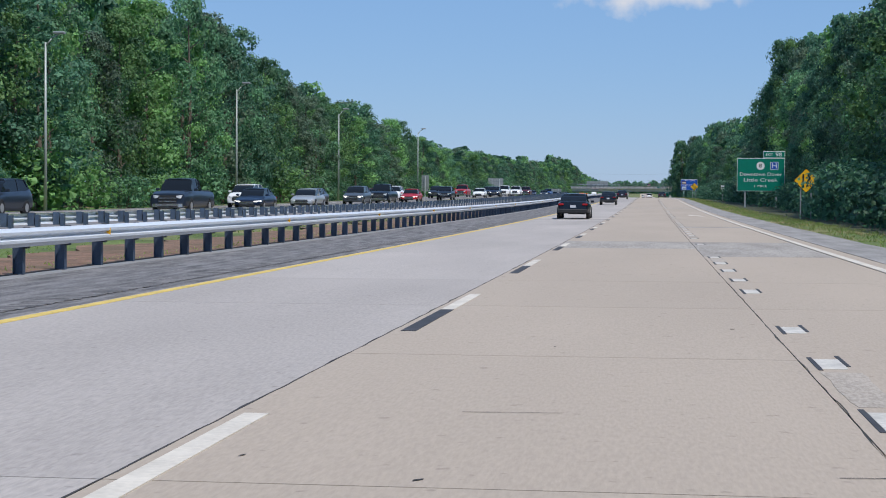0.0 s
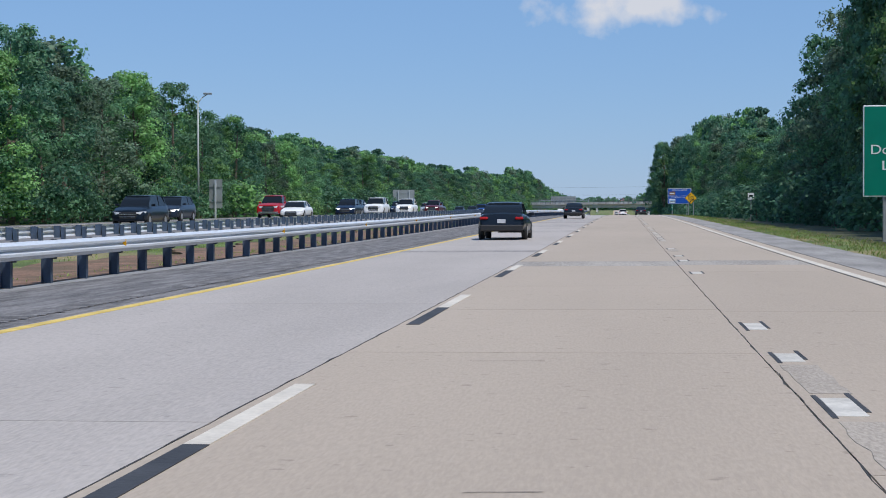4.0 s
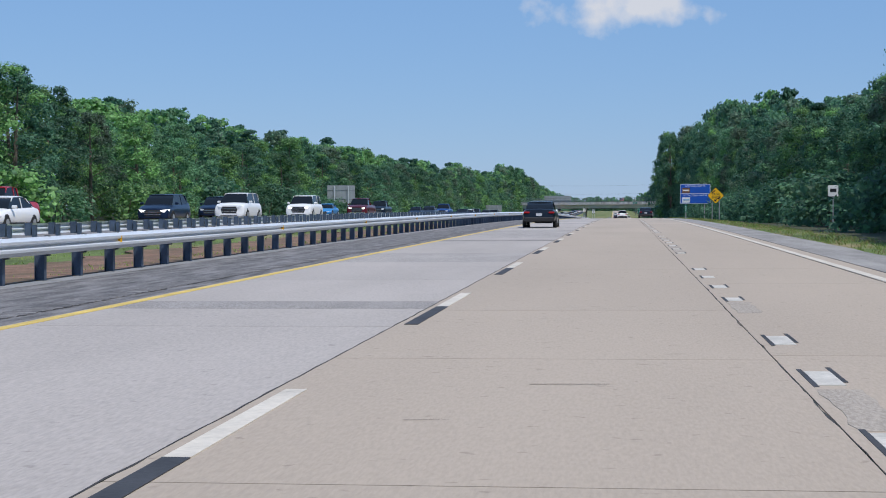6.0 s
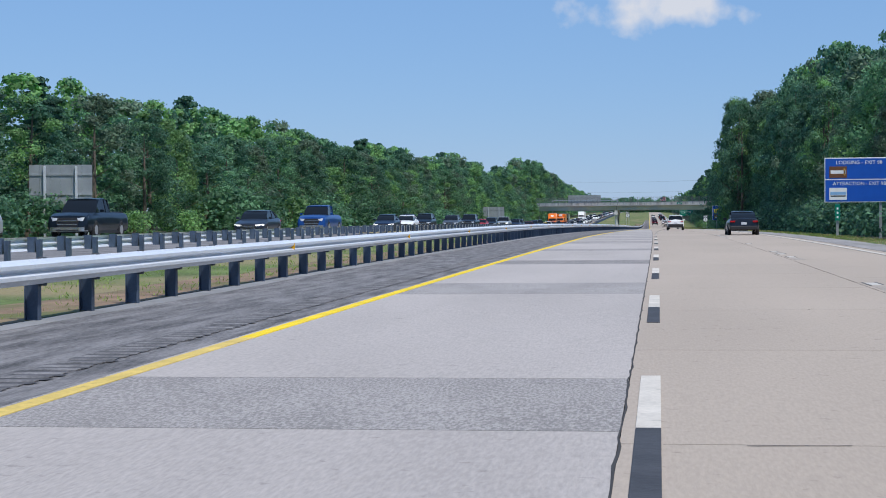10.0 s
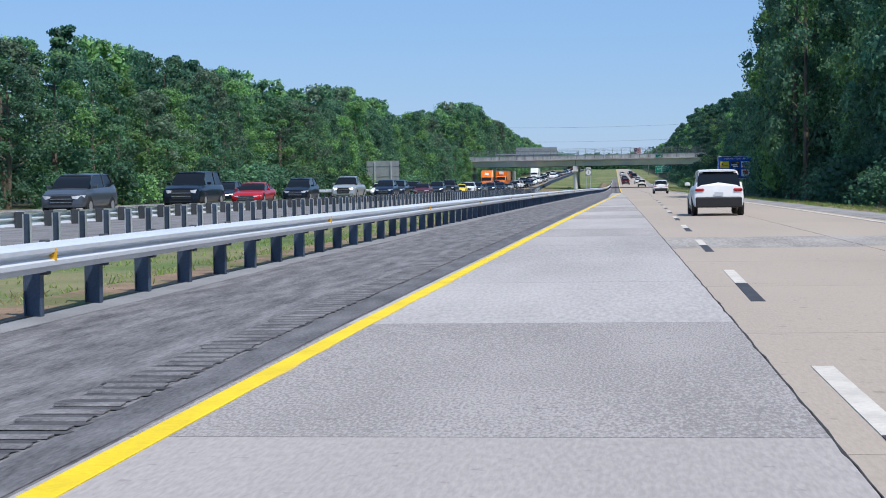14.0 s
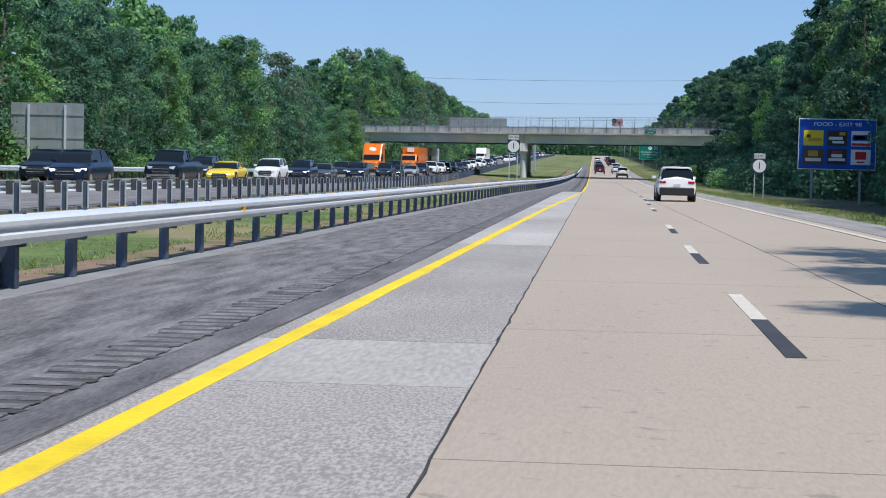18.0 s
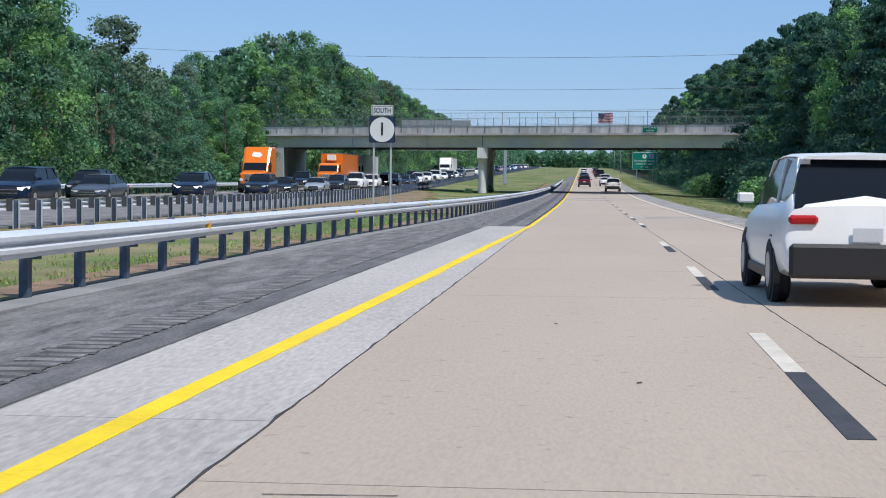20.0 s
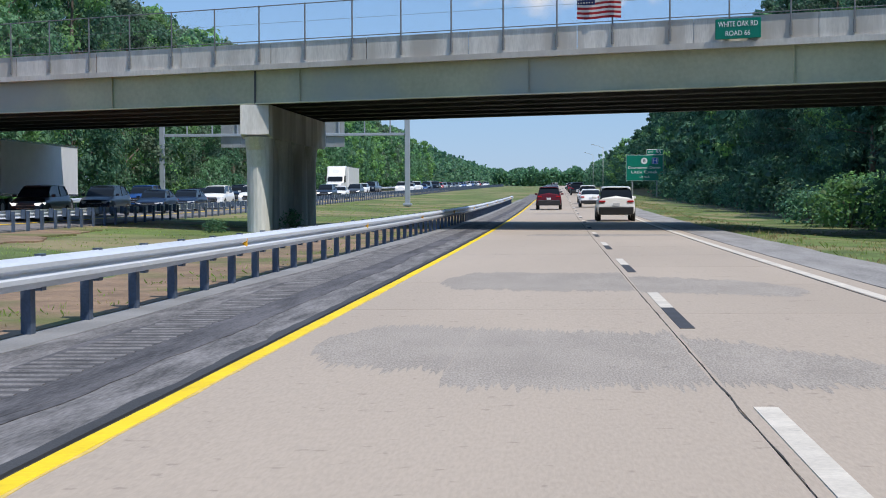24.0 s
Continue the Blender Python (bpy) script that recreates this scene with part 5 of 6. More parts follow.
# trees on the embankments beside the bridge, after four added to shade the lanes
for x, y, h, k in ((14.0, 556, 20, 1), (13.7, 561, 21, 4), (13.8, 567, 21, 4), (14.3, 573, 20, 1), (-35.2, 789, 9.5, 2), (-36.8, 785, 10, 0), (-35.6, 797, 8, 2), (-46, 796, 9, 0), (-44, 790, 8, 2), (-47, 808, 15, 3), (24, 779, 12, 5), (28, 772, 13, 6), (21.5, 770, 11.5, 5), (25, 766, 12, 6), (33, 780, 13, 1), (40, 775, 14, 4), (-52, 835, 18, 1), (-50, 838, 17, 0), (-36.2, 796, 7.5, 2), (19.6, 782, 13.5, 5), (20.2, 775, 13.5, 6), (20.2, 767, 12.5, 5), (22, 780, 14, 6), (20.8, 758, 12.5, 6), (21, 833, 15, 5), (24, 838, 16, 1), (27, 828, 15, 6)):
    tree(x, y, h, k)

v = np.concatenate([a for a, b in WOODS])
tagged(new("woods", card_mesh("woods", v, np.arange(len(v)).reshape(-1, 4), [M[k] for k in ("leaf_a", "leaf_b", "leaf_c", "leaf_p", "leaf_d")], np.concatenate([b for a, b in WOODS]))), "deep green summer woods behind the roadside trees", "woods", kind="stuff")

# bushes at the foot of the woods
BUSH = [crown_mesh(90 + i, 3.0, 1.7, .2, 1300, .19, [M[a], M[b]]) for i, (a, b) in enumerate((("leaf_b", "leaf_a"), ("leaf_c", "leaf_a"), ("leaf_a", "leaf_c")))]


STEM = mesh_of(tube(tube(tube(bmesh.new(), (0, 0, -.3), (.3, .1, 1.9), .05, .02, 5), (0, 0, -.3), (-.4, .2, 1.7), .045, .015, 5), (0, 0, -.3), (.1, -.4, 1.8), .045, .015, 5), "stem")


def bush(x, y, h, k):
    p = at(x, y, -.1)
    s = h / 3
    t = thing("bush", pose(p.x, p.y, p.z, 0, 0, rt.uniform(0, 360)) @ Matrix.Diagonal((s * 1.2, s * 1.2, s, 1)), "low leafy green bush at the edge of the woods", "bush", "roadside bushes")
    part("foliage", BUSH[k], None, t)
    part("stem", STEM, M["bark"], t)


y = 70.0
while y < 1000:
    bush(right_x(y) - (4.6 if y < 580 else 2.6 if y < 665 else 3.6) + rt.uniform(-.6, .5), y, rt.uniform(2.2, 4.2), 1)
    if y > 600 and clear_of_bridge(right_x(y) + 1.5, y):
        bush(right_x(y) + 1.5 + rt.uniform(-1, 1), y + 4, rt.uniform(3.0, 5.0), 1)
    if clear_of_bridge(-37, y):
        bush(-36.9 + rt.uniform(-.5, .5), y + rt.uniform(-2, 2), rt.uniform(1.8, 4.2), rt.choice((0, 1, 2)))
    y += rt.uniform(8.5, 13)
for x, y, h, k in ((16.4, 814, 2.4, 0), (17.8, 818, 2.7, 0), (15.8, 822, 1.9, 1), (19.4, 815, 2.6, 2), (18.2, 809, 2.1, 0), (15.8, 742, 2.4, 0), (-11.6, 801.9, .6, 2), (-9.8, 808, 1.0, 2)):
    bush(x, y, h, k)

# far woods, past where single trees can be told apart
rng = np.random.default_rng(5)
for nm, x0, x1, y0, y1, n, h in (("far_woods", -60, -44, 1180, 1900, 20000, 17), ("far_woods", 21, 36, 1180, 1900, 20000, 15), ("far_woods", -190, 190, 1900, 1940, 56000, 17), ("far_woods", -70, -58, 60, 1180, 9000, 11), ("far_woods", 38, 52, 60, 1180, 9000, 12)):
    xs_, ys_ = rng.uniform(x0, x1, n), rng.uniform(y0, y1, n)
    tops = h * (.75 + .35 * np.array([noise.noise(Vector((a * .09, b * .05, 1))) for a, b in zip(xs_, ys_)]))
    zs_ = rng.uniform(0, 1, n) ** .8 * tops
    base = np.array([at(a, b).to_tuple() for a, b in zip(xs_, ys_)])
    base[:, 2] += zs_
    nr = rng.normal(size=(n, 3)) + np.array([0, -.3, .4])
    nr /= np.linalg.norm(nr, axis=1)[:, None]
    v, f = cards(base, nr, rng.uniform(1.4, 2.8, n) if n > 30000 else rng.uniform(1.1, 2.4, n), rng)
    tagged(new(nm, card_mesh(nm, v, f, [M["leaf_a"], M["leaf_c"]], rng.integers(0, 2, n))), "dense green woods in the distance", "woods", kind="stuff")

# grass: tufts in the median and on the verge
def tufts(label, mat, n, fx0, fx1, y0, y1, h):
    ys_ = rng.uniform(y0, y1, n)
    f = rng.uniform(0, 1, n)
    verts = []
    for k in range(n):
        y = ys_[k]
        a, b = fx0(y), fx1(y)
        p = at(a + (b - a) * f[k], y, -.06)
        clump = rng.uniform(.5, 1.2) * h
        for j in range(6):
            hh, w, d = clump * rng.uniform(.45, 1.0), rng.uniform(.006, .016), rng.uniform(0, math.tau)
            bx, by = p.x + rng.normal(0, .09), p.y + rng.normal(0, .12)
            dx, dy = math.cos(d) * w, math.sin(d) * w
            lx, ly = rng.normal(0, .5 * hh), rng.normal(0, .5 * hh)
            verts += [(bx - dx, by - dy, p.z), (bx + dx, by + dy, p.z), (bx + lx + dx * .3, by + ly, p.z + hh), (bx + lx - dx * .5, by + ly, p.z + hh * .8)]
    tagged(new("grass", card_mesh("grass", np.array(verts), np.arange(24 * n).reshape(-1, 4), [M[mat]])), label, "grass", kind="stuff")


tufts("short green grass in the highway median", "blades", 9000, lambda y: rail2_x(y) + .4, lambda y: rail_x(y) - .4, 15, 900, .09)
tufts("dry tufts of weeds under the guardrail", "straw", 3000, lambda y: rail_x(y) - 1.7, lambda y: rail_x(y) - .3, 15, 893, .10)
tufts("green weeds under the guardrail", "blades", 5000, lambda y: rail_x(y) - 1.4, lambda y: rail_x(y) - .35, 15, 893, .13)
tufts("uneven grass on the verge", "blades", 8000, lambda y: 8.9, lambda y: 12.4 if y < 690 else right_x(y) - 1.5, 40, 1000, .16)
tufts("dry grass along the verge", "straw", 3000, lambda y: 8.75, lambda y: 12.0, 40, 1000, .15)


# ---- vehicles ----
# by kind: length, half width, height; body stations (part of the length, top, width); cabin foot and roof as parts of the length
CARS = {
    "sedan": (4.85, .92, 1.46, ((0, .52, .74), (.02, .66, .9), (.09, .78, .98), (.27, .93, 1), (.6, .97, 1), (.86, 1.02, .98), (.97, .96, .93), (1, .6, .86)), (.25, .90, .42, .71), .33),
    "suv": (4.65, .93, 1.71, ((0, .58, .8), (.02, .86, .93), (.1, 1.02, .98), (.26, 1.1, 1), (.6, 1.14, 1), (.86, 1.18, .99), (.95, 1.27, .97), (.985, 1.1, .96), (1, .6, .92)), (.23, .985, .41, .88), .37),
    "large_suv": (5.35, 1.02, 1.93, ((0, .66, .86), (.015, 1.05, .96), (.08, 1.18, .99), (.26, 1.24, 1), (.6, 1.26, 1), (.95, 1.26, .99), (.99, 1.1, .97), (1, .66, .94)), (.24, .99, .38, .93), .41),
    "pickup": (5.85, 1.01, 1.93, ((0, .68, .86), (.015, 1.06, .96), (.08, 1.2, .99), (.26, 1.25, 1), (.6, 1.27, 1), (.97, 1.24, .99), (.995, 1.2, .98), (1, .7, .96)), (.24, .62, .37, .58), .41),
    "sports_car": (4.78, .95, 1.37, ((0, .5, .78), (.02, .62, .92), (.1, .76, .98), (.3, .88, 1), (.6, .93, .99), (.85, .99, 1), (.97, .94, .94), (1, .6, .88)), (.32, .90, .47, .68), .34),
}
_car_mesh = {}


def car_meshes(kind):
    """The meshes of one kind of car, made once; the car stands on z = 0 and looks along -y."""
    if kind in _car_mesh:
        return _car_mesh[kind]
    L, hw, H, st, (c0, c1, r0, r1), wr = CARS[kind]
    yy = lambda f: (f - .5) * L
    out = {}
    fs, tops, wides = [s[0] for s in st], [s[1] for s in st], [s[2] for s in st]
    rings = []
    for f in sorted(set(fs) | set(np.linspace(.12, .95, 9).round(3))):
        top, w = float(np.interp(f, fs, tops)), float(np.interp(f, fs, wides)) * hw
        lo = .30 if .05 < f < .95 else .36
        flare = .025 if abs(f - .18) < .07 or abs(f - .80) < .07 else 0
        side = ((.84, 0), (.96, .05), (1.0, .2), (1.0 + flare, .45), (.985, .68), (.945, .86), (.88, .96), (.74, 1.0))
        half = [(w * k, lo + (top - lo) * q) for k, q in side]
        rings.append([Vector((-x, yy(f), z)) for x, z in half] + [Vector((0, yy(f), top + .025))] + [Vector((x, yy(f), z)) for x, z in half[::-1]])
    out["body"] = loft(bmesh.new(), rings)
    belt = np.interp((c0 + c1) / 2, fs, tops) - .05
    tw = hw * .72
    rows = []
    for f, z, w in ((c0, belt - .05, hw * .86), (c0 + (r0 - c0) * .5, (belt + H) / 2 + .02, hw * .80), (r0, H - .06, tw * .98), ((r0 + r1) / 2, H - .04, tw), (r1, H - .06, tw * .96), (r1 + (c1 - r1) * .5, (belt + H) / 2 + .03, hw * .79), (c1, belt, hw * .84)):
        rows.append([Vector((-hw * .87 if f not in (c0, c1) else -w, yy(f), belt - .06)), Vector((-w, yy(f), z)), Vector((w, yy(f), z)), Vector((hw * .87 if f not in (c0, c1) else w, yy(f), belt - .06))])
    out["cabin_glass"] = loft(bmesh.new(), rows)
    out["roof"] = loft(bmesh.new(), [[Vector((-tw * k, yy(f), z - .035)), Vector((-tw * k * .9, yy(f), z)), Vector((0, yy(f), z + .02)), Vector((tw * k * .9, yy(f), z)), Vector((tw * k, yy(f), z - .035))] for f, z, k in ((r0 - .012, H - .055, 1.0), (r0 + .05, H - .025, 1.03), ((r0 + r1) / 2, H - .005, 1.04), (r1 - .05, H - .015, 1.03), (r1 + (.035 if "suv" in kind else .012), H - .05, 1.0))])
    pil = []
    mid_f = (r0 + r1) / 2 + .02
    for s in (-1, 1):
        for fa, za, wa, fb, zb, wb in ((c0 + .01, belt - .04, hw * .83, r0, H - .07, tw * 1.01), (mid_f, belt - .04, hw * .865, mid_f, H - .07, tw * 1.02), (c1 - .02, belt - .02, hw * .83, r1, H - .07, tw * 1.01)):
            bm = bmesh.new()
            t, inn = (.04 if fa != mid_f else .025), (.03 if fa < mid_f else .035 if fa == mid_f else .12)
            loft(bm, [[Vector((s * w + dx, yy(f) + dy, z)) for dx, dy in ((-inn * s, -t), (.02 * s, -t), (.02 * s, t), (-inn * s, t))] for f, z, w in ((fa, za, wa), (fb, zb, wb))])
            pil.append(bm)
    out["pillars"] = pil
    bm = bmesh.new()
    tube(bm, (-.11, 0, 0), (.11, 0, 0), wr, wr, 18)
    bmesh.ops.bevel(bm, geom=[e for e in bm.edges if len(e.link_faces) == 2 and any(len(f.verts) > 4 for f in e.link_faces)], offset=.03, segments=1, affect="EDGES")
    out["tyre"] = bm
    bm = bmesh.new()
    tube(bm, (-.118, 0, 0), (.118, 0, 0), wr * .55, wr * .55, 14)
    out["rim"] = bm
    z = st[1][1]
    nose = yy(0)
    out["grille"] = loft(bmesh.new(), [[Vector((-hw * k, nose + d, z * .50)), Vector((hw * k, nose + d, z * .50)), Vector((hw * (k + .07), nose + d, z * .74)), Vector((hw * k, nose + d + .03, z * .93)), Vector((-hw * k, nose + d + .03, z * .93)), Vector((-hw * (k + .07), nose + d, z * .74))] for d, k in ((-.03, .46), (.12, .5))])
    out["grille_bar"] = box((-hw * .48, nose - .045, -.018), (hw * .48, nose - .01, .018), .008)
    out["bumper"] = loft(bmesh.new(), [[Vector((-hw * k, nose + d, .34)), Vector((hw * k, nose + d, .34)), Vector((hw * k, nose + d, z * .50)), Vector((-hw * k, nose + d, z * .50))] for d, k in ((-.05, .62), (0, .82), (.16, .93))])
    out["lower_intake"] = box((-hw * .56, nose - .06, .36), (hw * .56, nose, z * .50 - .1), .02)
    out["rear_bumper"] = box((-hw * .9, yy(1) - .14, .32), (hw * .9, yy(1) + .05, .70 if "suv" in kind else .56), .04)
    out["headlight"] = loft(bmesh.new(), [[Vector((x, nose + d, lo)), Vector((x, nose + d + .16, lo)), Vector((x, nose + d + .16, hi)), Vector((x, nose + d, hi))] for x, d, lo, hi in ((-.22, -.005, z * .82, z * .9), (.02, .01, z * .77, z * .93), (.2, .10, z * .78, z * .95), (.27, .28, z * .84, z * .96))])
    zt = st[-2][1]
    out["taillight"] = box((-.16, yy(.965), zt - .19), (.16, yy(1) + .005, zt - .09), .03)
    out["plate"] = box((-.16, yy(1) + .005, zt * .66), (.16, yy(1) + .02, zt * .66 + .15))
    out["mirror"] = box((-.1, -.07, -.06), (.1, .07, .07), .02)
    bm = box((-.03, yy(.18), .24), (.012, yy(.80), .36), .01)
    for fy in (.18, .80):
        tube(bm, (-.05, yy(fy), wr), (.018, yy(fy), wr), wr * 1.12, wr * 1.1, 18)
    out["cladding"] = bm
    out["door_seam"] = box((-.02, -.008, 0), (.004, .008, .5))
    for k in list(out):
        out[k] = [mesh_of(b, k) for b in out[k]] if k == "pillars" else mesh_of(out[k], k)
    if kind == "pickup":
        out["cargo_bed"] = mesh_of(box((-hw * .78, yy(.64), 1.18), (hw * .78, yy(.98), 1.285), .02), "cargo_bed")
    for k in ("body", "roof", "cabin_glass"):
        for p in out[k].polygons:
            p.use_smooth = True
        out[k].set_sharp_from_angle(angle=radians(34))
    _car_mesh[kind] = out
    return out


def painted(ob, mat):
    if not ob.data.materials:
        ob.data.materials.append(None)
    ob.material_slots[0].link = "OBJECT"
    ob.material_slots[0].material = mat
    return ob


PAINT = {k: paint(k + "_car_paint", c, m) for k, c, m in (
    ("black", (.006, .010, .018), 0), ("dark_grey", (.024, .033, .052), .2), ("grey", (.10, .115, .135), .4), ("silver", (.46, .48, .49), .4), ("white", (.88, .88, .88), 0),
    ("red", (.5, .015, .02), .2), ("dark_red", (.13, .012, .02), .3), ("blue", (.02, .09, .32), .4), ("dark_blue", (.008, .018, .048), .1), ("sky_blue", (.05, .28, .62), .2), ("yellow", (.85, .62, .02), 0), ("tan", (.3, .25, .18), .4), ("orange", (.83, .19, .012), 0), ("purple", (.06, .025, .05), .3))}
KIND_WORDS = {"sedan": "sedan", "suv": "compact SUV", "large_suv": "large SUV", "pickup": "pickup truck", "sports_car": "low sports car"}


def car(kind, colour, x, y, away=False, lit=False, where="in the queue of the other carriageway", far=False):
    me = car_meshes(kind)
    L, hw, H, st, cab, wr = CARS[kind]
    c = thing("pickup_truck" if kind == "pickup" else "car", place(x, y, .0, road_h(y) + (180 if away else 0)), f"{colour.replace('_', ' ')} {KIND_WORDS[kind]} {where}", "pickup truck" if kind == "pickup" else "car", "cars driving away" if away else "cars in the other carriageway")
    pm = PAINT[colour]
    body = painted(part("body", me["body"], None, c), pm)
    part("cabin_glass", me["cabin_glass"], M["glass"], c, "dark tinted glass")
    painted(part("roof", me["roof"], None, c), pm)
    for p in () if far else me["pillars"]:
        painted(part("pillar", p, None, c), pm)
    for sx in (-1, 1):
        for fy in (.18, .80):
            w = part("wheel", me["tyre"], M["rubber"], c, "black tyre")
            w.location = (sx * (hw - .085), (fy - .5) * L, wr)
            if not far:
                part("rim", me["rim"], M["rim"], w, "alloy rim")
        h = painted(part("headlight", me["headlight"], None, c, "lit headlight" if lit else ""), M["lit_lens"] if lit else M["clear_lens"])
        h.matrix_basis = pose(sx * hw * .66, 0, 0) @ Matrix.Diagonal((sx, 1, 1, 1))
        if far:
            t = part("taillight", me["taillight"], M["red_lens"], c, "red taillight")
            t.location = (sx * hw * .74, 0, 0)
            continue
        a = part("side_cladding", me["cladding"], M["trim"], c, "black sill and wheel arches")
        a.matrix_basis = pose(sx * (hw - .012), 0, 0) @ Matrix.Diagonal((sx, 1, 1, 1))
        t = part("taillight", me["taillight"], M["red_lens"], c, "red taillight")
        t.location = (sx * hw * .74, 0, 0)
        m = painted(part("mirror", me["mirror"], None, c), pm)
        m.location = (sx * (hw + .06), (cab[0] + .06 - .5) * L, st[3][1] + .06)
    if far:
        painted(part("bumper", me["bumper"], None, c), pm)
        part("rear_bumper", me["rear_bumper"], M["trim"], c, "dark rear bumper")
        return c
    part("grille", me["grille"], M["trim"], c, "black grille")
    for k in (.62, .78):
        gbar = part("grille_bar", me["grille_bar"], M["chrome"], c, "bright grille bar")
        gbar.location = (0, 0, st[1][1] * k)
    painted(part("bumper", me["bumper"], None, c), M["chrome"] if kind == "pickup" else pm)
    part("lower_intake", me["lower_intake"], M["trim"], c, "black lower intake")
    part("rear_bumper", me["rear_bumper"], M["trim"], c, "dark rear bumper")
    part("plate", me["plate"], M["plate"], c, "plain licence plate")
    if kind == "pickup":
        part("cargo_bed", me["cargo_bed"], M["trim"], c, "dark cargo bed")
    return c


def lorry(x, y, colour, trailer, label, sleeper=True):
    """A tractor unit with a box trailer, which looks along -y."""
    c = thing("lorry", place(x, y, 0, road_h(y)), label, "lorry")
    pm = PAINT[colour]
    H = 3.9 if sleeper else 2.75
    bm = bmesh.new()
    loft(bm, [[Vector((-w, yy, .75)), Vector((w, yy, .75)), Vector((w, yy, z)), Vector((w * .8, yy, z + .12)), Vector((-w * .8, yy, z + .12)), Vector((-w, yy, z))] for yy, w, z in ((-3.0, .85, 1.5), (-2.8, 1.0, 1.65), (-1.2, 1.1, 1.85))])
    part("bonnet", bm, pm, c)
    bm = bmesh.new()
    loft(bm, [[Vector((-w, yy, .9)), Vector((w, yy, .9)), Vector((w, yy, z)), Vector((w * .85, yy, z + .12)), Vector((-w * .85, yy, z + .12)), Vector((-w, yy, z))] for yy, w, z in ((-1.25, 1.12, 1.8), (-.75, 1.15, 2.6), (.1 if sleeper else -.4, 1.2, H), (2.2 if sleeper else .9, 1.22, H + .05))])
    part("cab", bm, pm, c)
    part("windscreen", loft(bmesh.new(), [[Vector((-1.0, -1.38 + e, 1.9)), Vector((1.0, -1.38 + e, 1.9)), Vector((1.0, -.93 + e, 2.62)), Vector((-1.0, -.93 + e, 2.62))] for e in (0, .1)]), M["glass"], c)
    for s in (-1, 1):
        part("side_window", box((s * 1.17 - .03, -.7, 1.85), (s * 1.17 + .045, .1, 2.5)), M["glass"], c)
        part("headlight", box((s * .85 - .14, -3.02, 1.0), (s * .85 + .14, -2.9, 1.25), .03), M["clear_lens"], c)
        bm = bmesh.new()
        tube(bm, (s * 1.32, -1.1, 1.9), (s * 1.32, -1.1, 2.7), .09, .09, 6)
        part("mirror", bm, M["trim"], c)
        for wy in (-2.1, 1.7, 2.9, 12.2, 13.4) if trailer else (-2.1, 2.0, 3.3):
            bm = bmesh.new()
            tube(bm, (s * 1.05 - .17, wy, .5), (s * 1.05 + .17, wy, .5), .5, .5, 16)
            w = part("wheel", bm, M["rubber"], c)
            bm = bmesh.new()
            tube(bm, (s * 1.05 - .18, wy, .5), (s * 1.05 + .18, wy, .5), .27, .27, 12)
            part("rim", bm, M["rim"], w)
    part("grille", box((-.55, -3.04, .85), (.55, -2.9, 1.6), .03), M["chrome"], c, "bright grille")
    part("bumper", box((-1.1, -3.12, .4), (1.1, -2.8, .82), .05), M["trim"], c)
    part("frame", box((-.45, -2.6, .55), (.45, 14.2 if trailer else 4.3, .9)), M["trim"], c)
    tm = PAINT[trailer or "white"]
    if sleeper:
        part("emblem", loft(bmesh.new(), [[Vector((x0, -.75 + .654 * (z - 2.72) - e, z)) for x0, z in ((-.45, 3.2), (.25, 3.08), (.5, 3.3), (.3, 3.52), (-.35, 3.6))] for e in (.03, -.03)]), M["sign_white"], c, "plain white emblem")
    if not trailer:
        return
    part("trailer", box((-1.28, 2.9 if sleeper else 1.4, 1.15), (1.28, 14.6, 4.05), .03), tm, c, "box trailer")
    for z in (1.16, 3.98):
        part("trailer_rail", box((-1.3, 2.88 if sleeper else 1.38, z), (1.3, 14.62, z + .1)), M["chrome"], c)
    part("cooling_unit", box((-.5, 2.3 if sleeper else .95, 3.2), (.5, 2.9 if sleeper else 1.4, 3.85), .03), M["sign_white"], c)


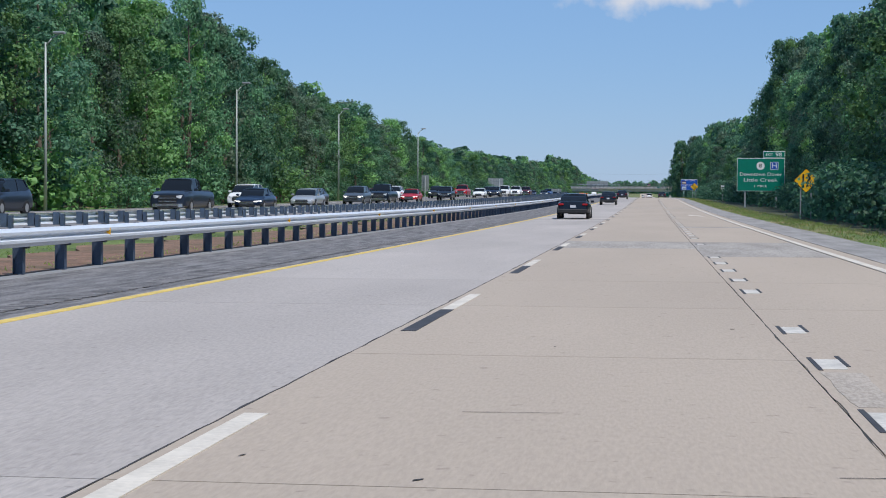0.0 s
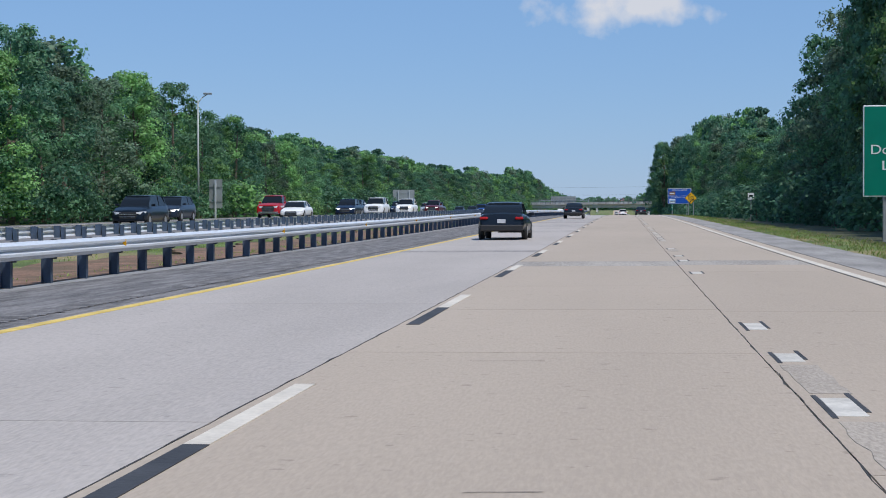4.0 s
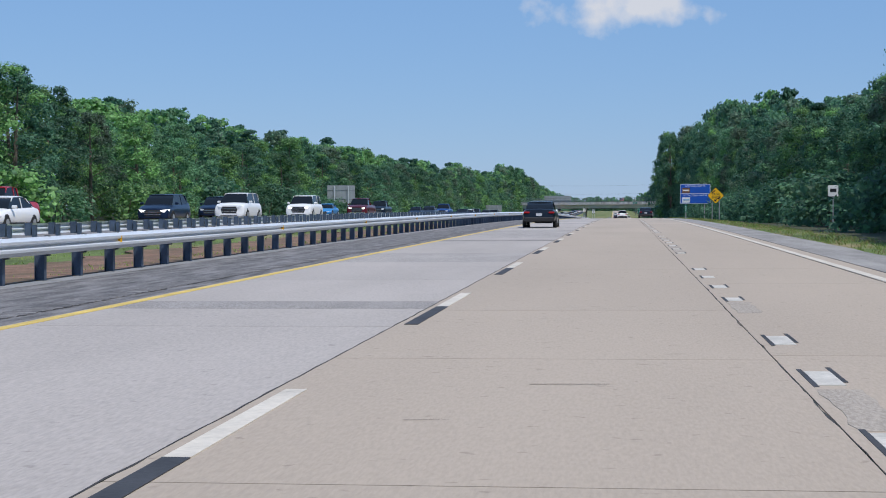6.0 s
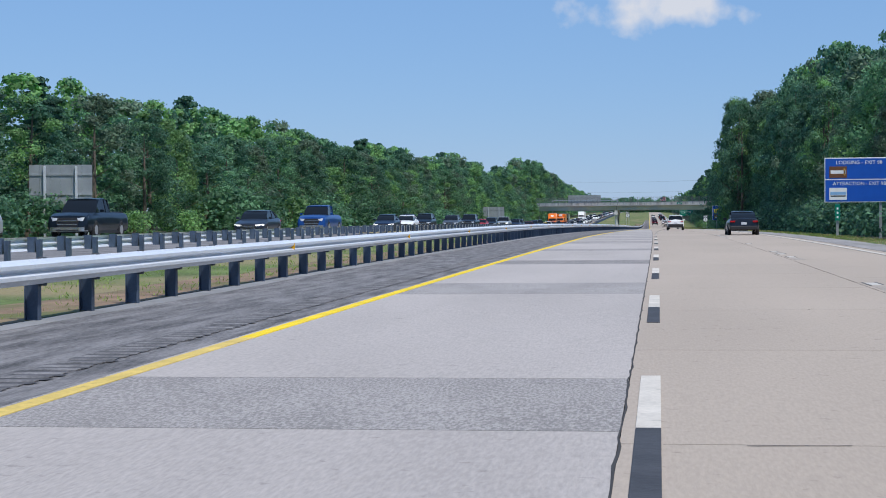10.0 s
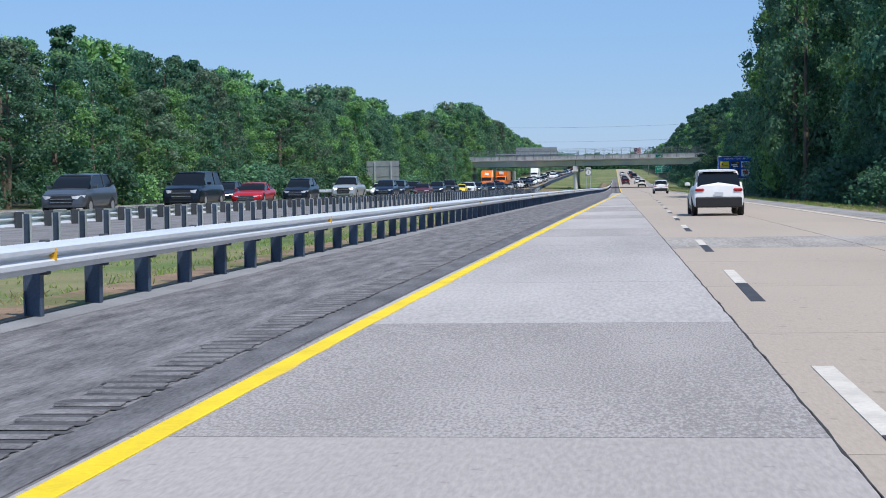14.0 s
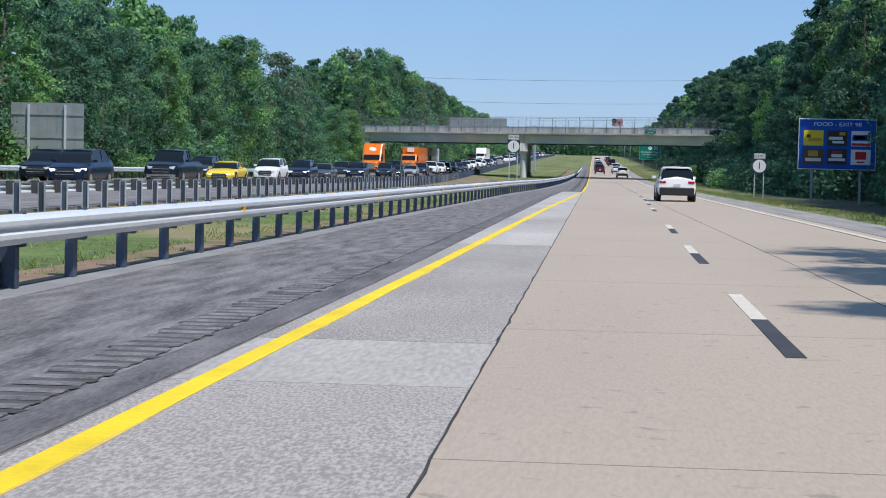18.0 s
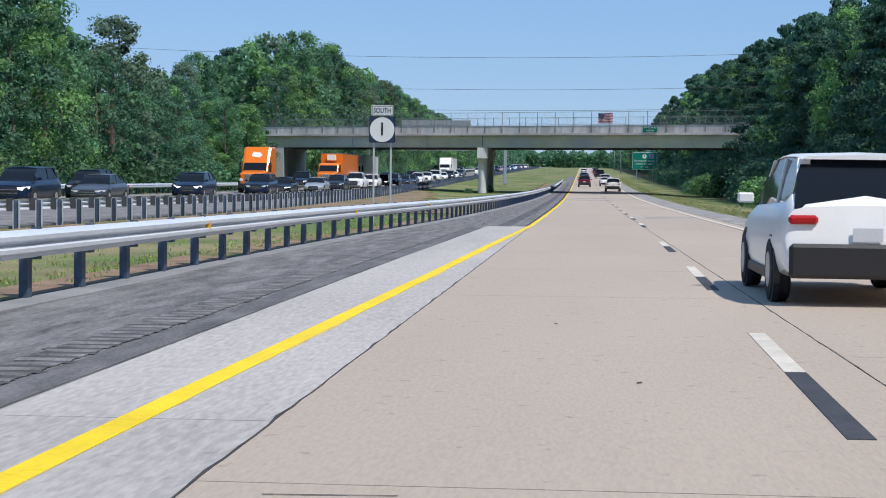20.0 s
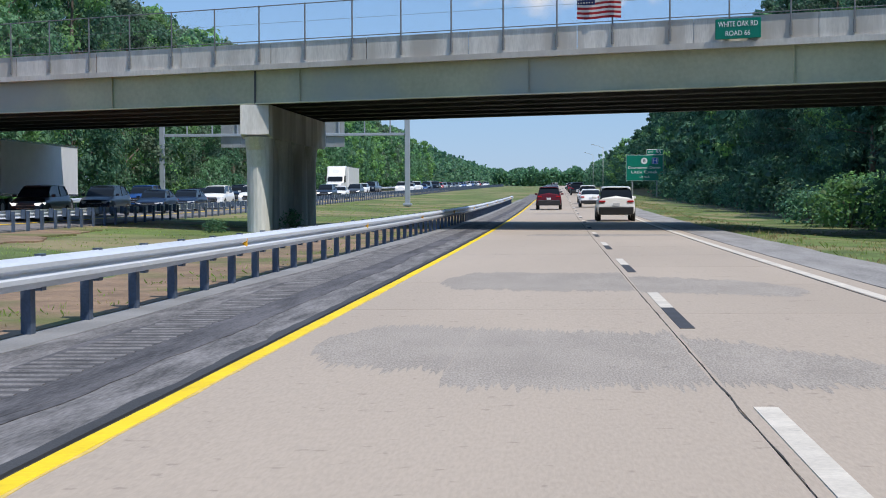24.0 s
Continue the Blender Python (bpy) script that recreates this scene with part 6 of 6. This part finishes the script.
A, B = -23.2, -27.0
QUEUE = [("suv", "dark_grey", B, 70), ("pickup", "dark_grey", A, 87), ("suv", "white", B, 116), ("sedan", "dark_blue", A, 104), ("sedan", "silver", A, 120), ("sedan", "grey", B, 141), ("suv", "grey", A, 142), ("pickup", "black", A, 155), ("sedan", "dark_red", B, 171), ("sedan", "red", A, 174),
         ("suv", "white", B, 185), ("suv", "black", A, 204), ("suv", "dark_grey", B, 224), ("sedan", "white", A, 246), ("pickup", "red", B, 255), ("suv", "dark_blue", A, 270), ("large_suv", "white", A, 288), ("suv", "dark_blue", B, 297), ("large_suv", "white", A, 309), ("suv", "dark_blue", B, 330), ("sports_car", "sky_blue", B, 340),
         ("pickup", "dark_red", A, 339), ("suv", "silver", B, 362), ("pickup", "black", B, 377), ("sedan", "dark_grey", A, 395), ("sedan", "dark_blue", B, 412), ("pickup", "blue", A, 413), ("sedan", "dark_blue", A, 442), ("sedan", "white", A, 455), ("suv", "black", A, 468), ("suv", "dark_grey", B, 480), ("suv", "grey", A, 490),
         ("large_suv", "black", A, 508), ("sedan", "black", B, 531), ("sports_car", "red", A, 523), ("suv", "black", A, 538), ("pickup", "silver", A, 558), ("suv", "dark_blue", A, 581), ("suv", "dark_grey", A, 591), ("sedan", "white", B, 604), ("sedan", "dark_blue", B, 613), ("sedan", "dark_red", A, 611), ("suv", "dark_blue", A, 626), ("suv", "black", B, 633),
         ("pickup", "black", A, 644), ("sports_car", "yellow", A, 657), ("suv", "dark_grey", B, 667), ("suv", "white", A, 671), ("suv", "dark_blue", A, 684), ("sedan", "grey", A, 696), ("suv", "black", B, 706), ("suv", "dark_blue", A, 717), ("suv", "dark_grey", B, 731), ("suv", "dark_blue", A, 737), ("sedan", "black", A, 748),
         ("sedan", "silver", A, 764), ("suv", "dark_grey", A, 776), ("pickup", "dark_blue", B, 778), ("pickup", "white", A, 791), ("suv", "white", A, 804), ("suv", "black", A, 815), ("suv", "dark_grey", A, 827), ("sedan", "dark_blue", A, 838), ("suv", "blue", B, 850), ("sedan", "dark_blue", A, 847), ("suv", "white", A, 857), ("suv", "white", A, 872), ("sedan", "dark_grey", B, 868),
         ("suv", "dark_blue", B, 886), ("pickup", "white", A, 885), ("sedan", "white", A, 900), ("sedan", "dark_grey", B, 902), ("suv", "dark_grey", A, 914), ("suv", "dark_red", B, 920), ("sedan", "white", A, 927), ("suv", "grey", A, 942)]
for k, (kind, colour, x, y) in enumerate(QUEUE):
    car(kind, colour, x + rt.uniform(-.2, .2), y, lit=k % 3 == 0)
lorry(B, 755, "orange", "", "orange tractor unit with a sleeper cab in the queue")
lorry(B, 796, "orange", "orange", "orange tractor unit with an orange box trailer in the queue", False)
lorry(B, 815, "white", "white", "white box lorry behind an orange one in the queue", False)
lorry(B, 951, "white", "white", "white tractor unit with a white box trailer in the queue")
y = 972.0
while y < 1330:
    car(rt.choice(("suv", "sedan", "suv", "large_suv", "pickup")), rt.choice(("black", "dark_grey", "silver", "white", "white", "dark_blue", "grey", "red", "blue")), rt.choice((A, A, B)), y if y > 985 else y + 8, lit=rt.random() < .3, far=True)
    y += rt.uniform(8, 15)
# traffic ahead
for kind, colour, x, y in (("suv", "white", 5.4, 817.5), ("sedan", "white", 5.2, 868), ("suv", "white", 5.4, 892), ("suv", "dark_red", 1.9, 858), ("suv", "dark_blue", 1.9, 884), ("sedan", "dark_red", 1.8, 906), ("suv", "silver", 1.9, 930), ("large_suv", "black", 5.5, 980), ("sedan", "black", 1.9, 958), ("suv", "grey", 5.4, 1010), ("sedan", "white", 1.9, 1000), ("sedan", "red", 5.4, 1045), ("suv", "white", 1.9, 1060), ("suv", "black", 5.4, 1090), ("sedan", "silver", 1.9, 1110), ("sedan", "white", 5.4, 1150)):
    car(kind, colour, x, y, True, where="driving away along the concrete lanes", far=y > 985)
car("sedan", "black", 5.45, 403, True, where="driving away in the outer lane")
for x, y in ((-1.9, 95), (-2.2, 184), (-2.2, 272.3)):
    car("sedan", "black", x, y, True, where="driving away in the inner lane")
for x, y in ((2.7, 487), (4.75, 634)):
    car("suv", "white", x, y, True, where="driving away in the outer lane")
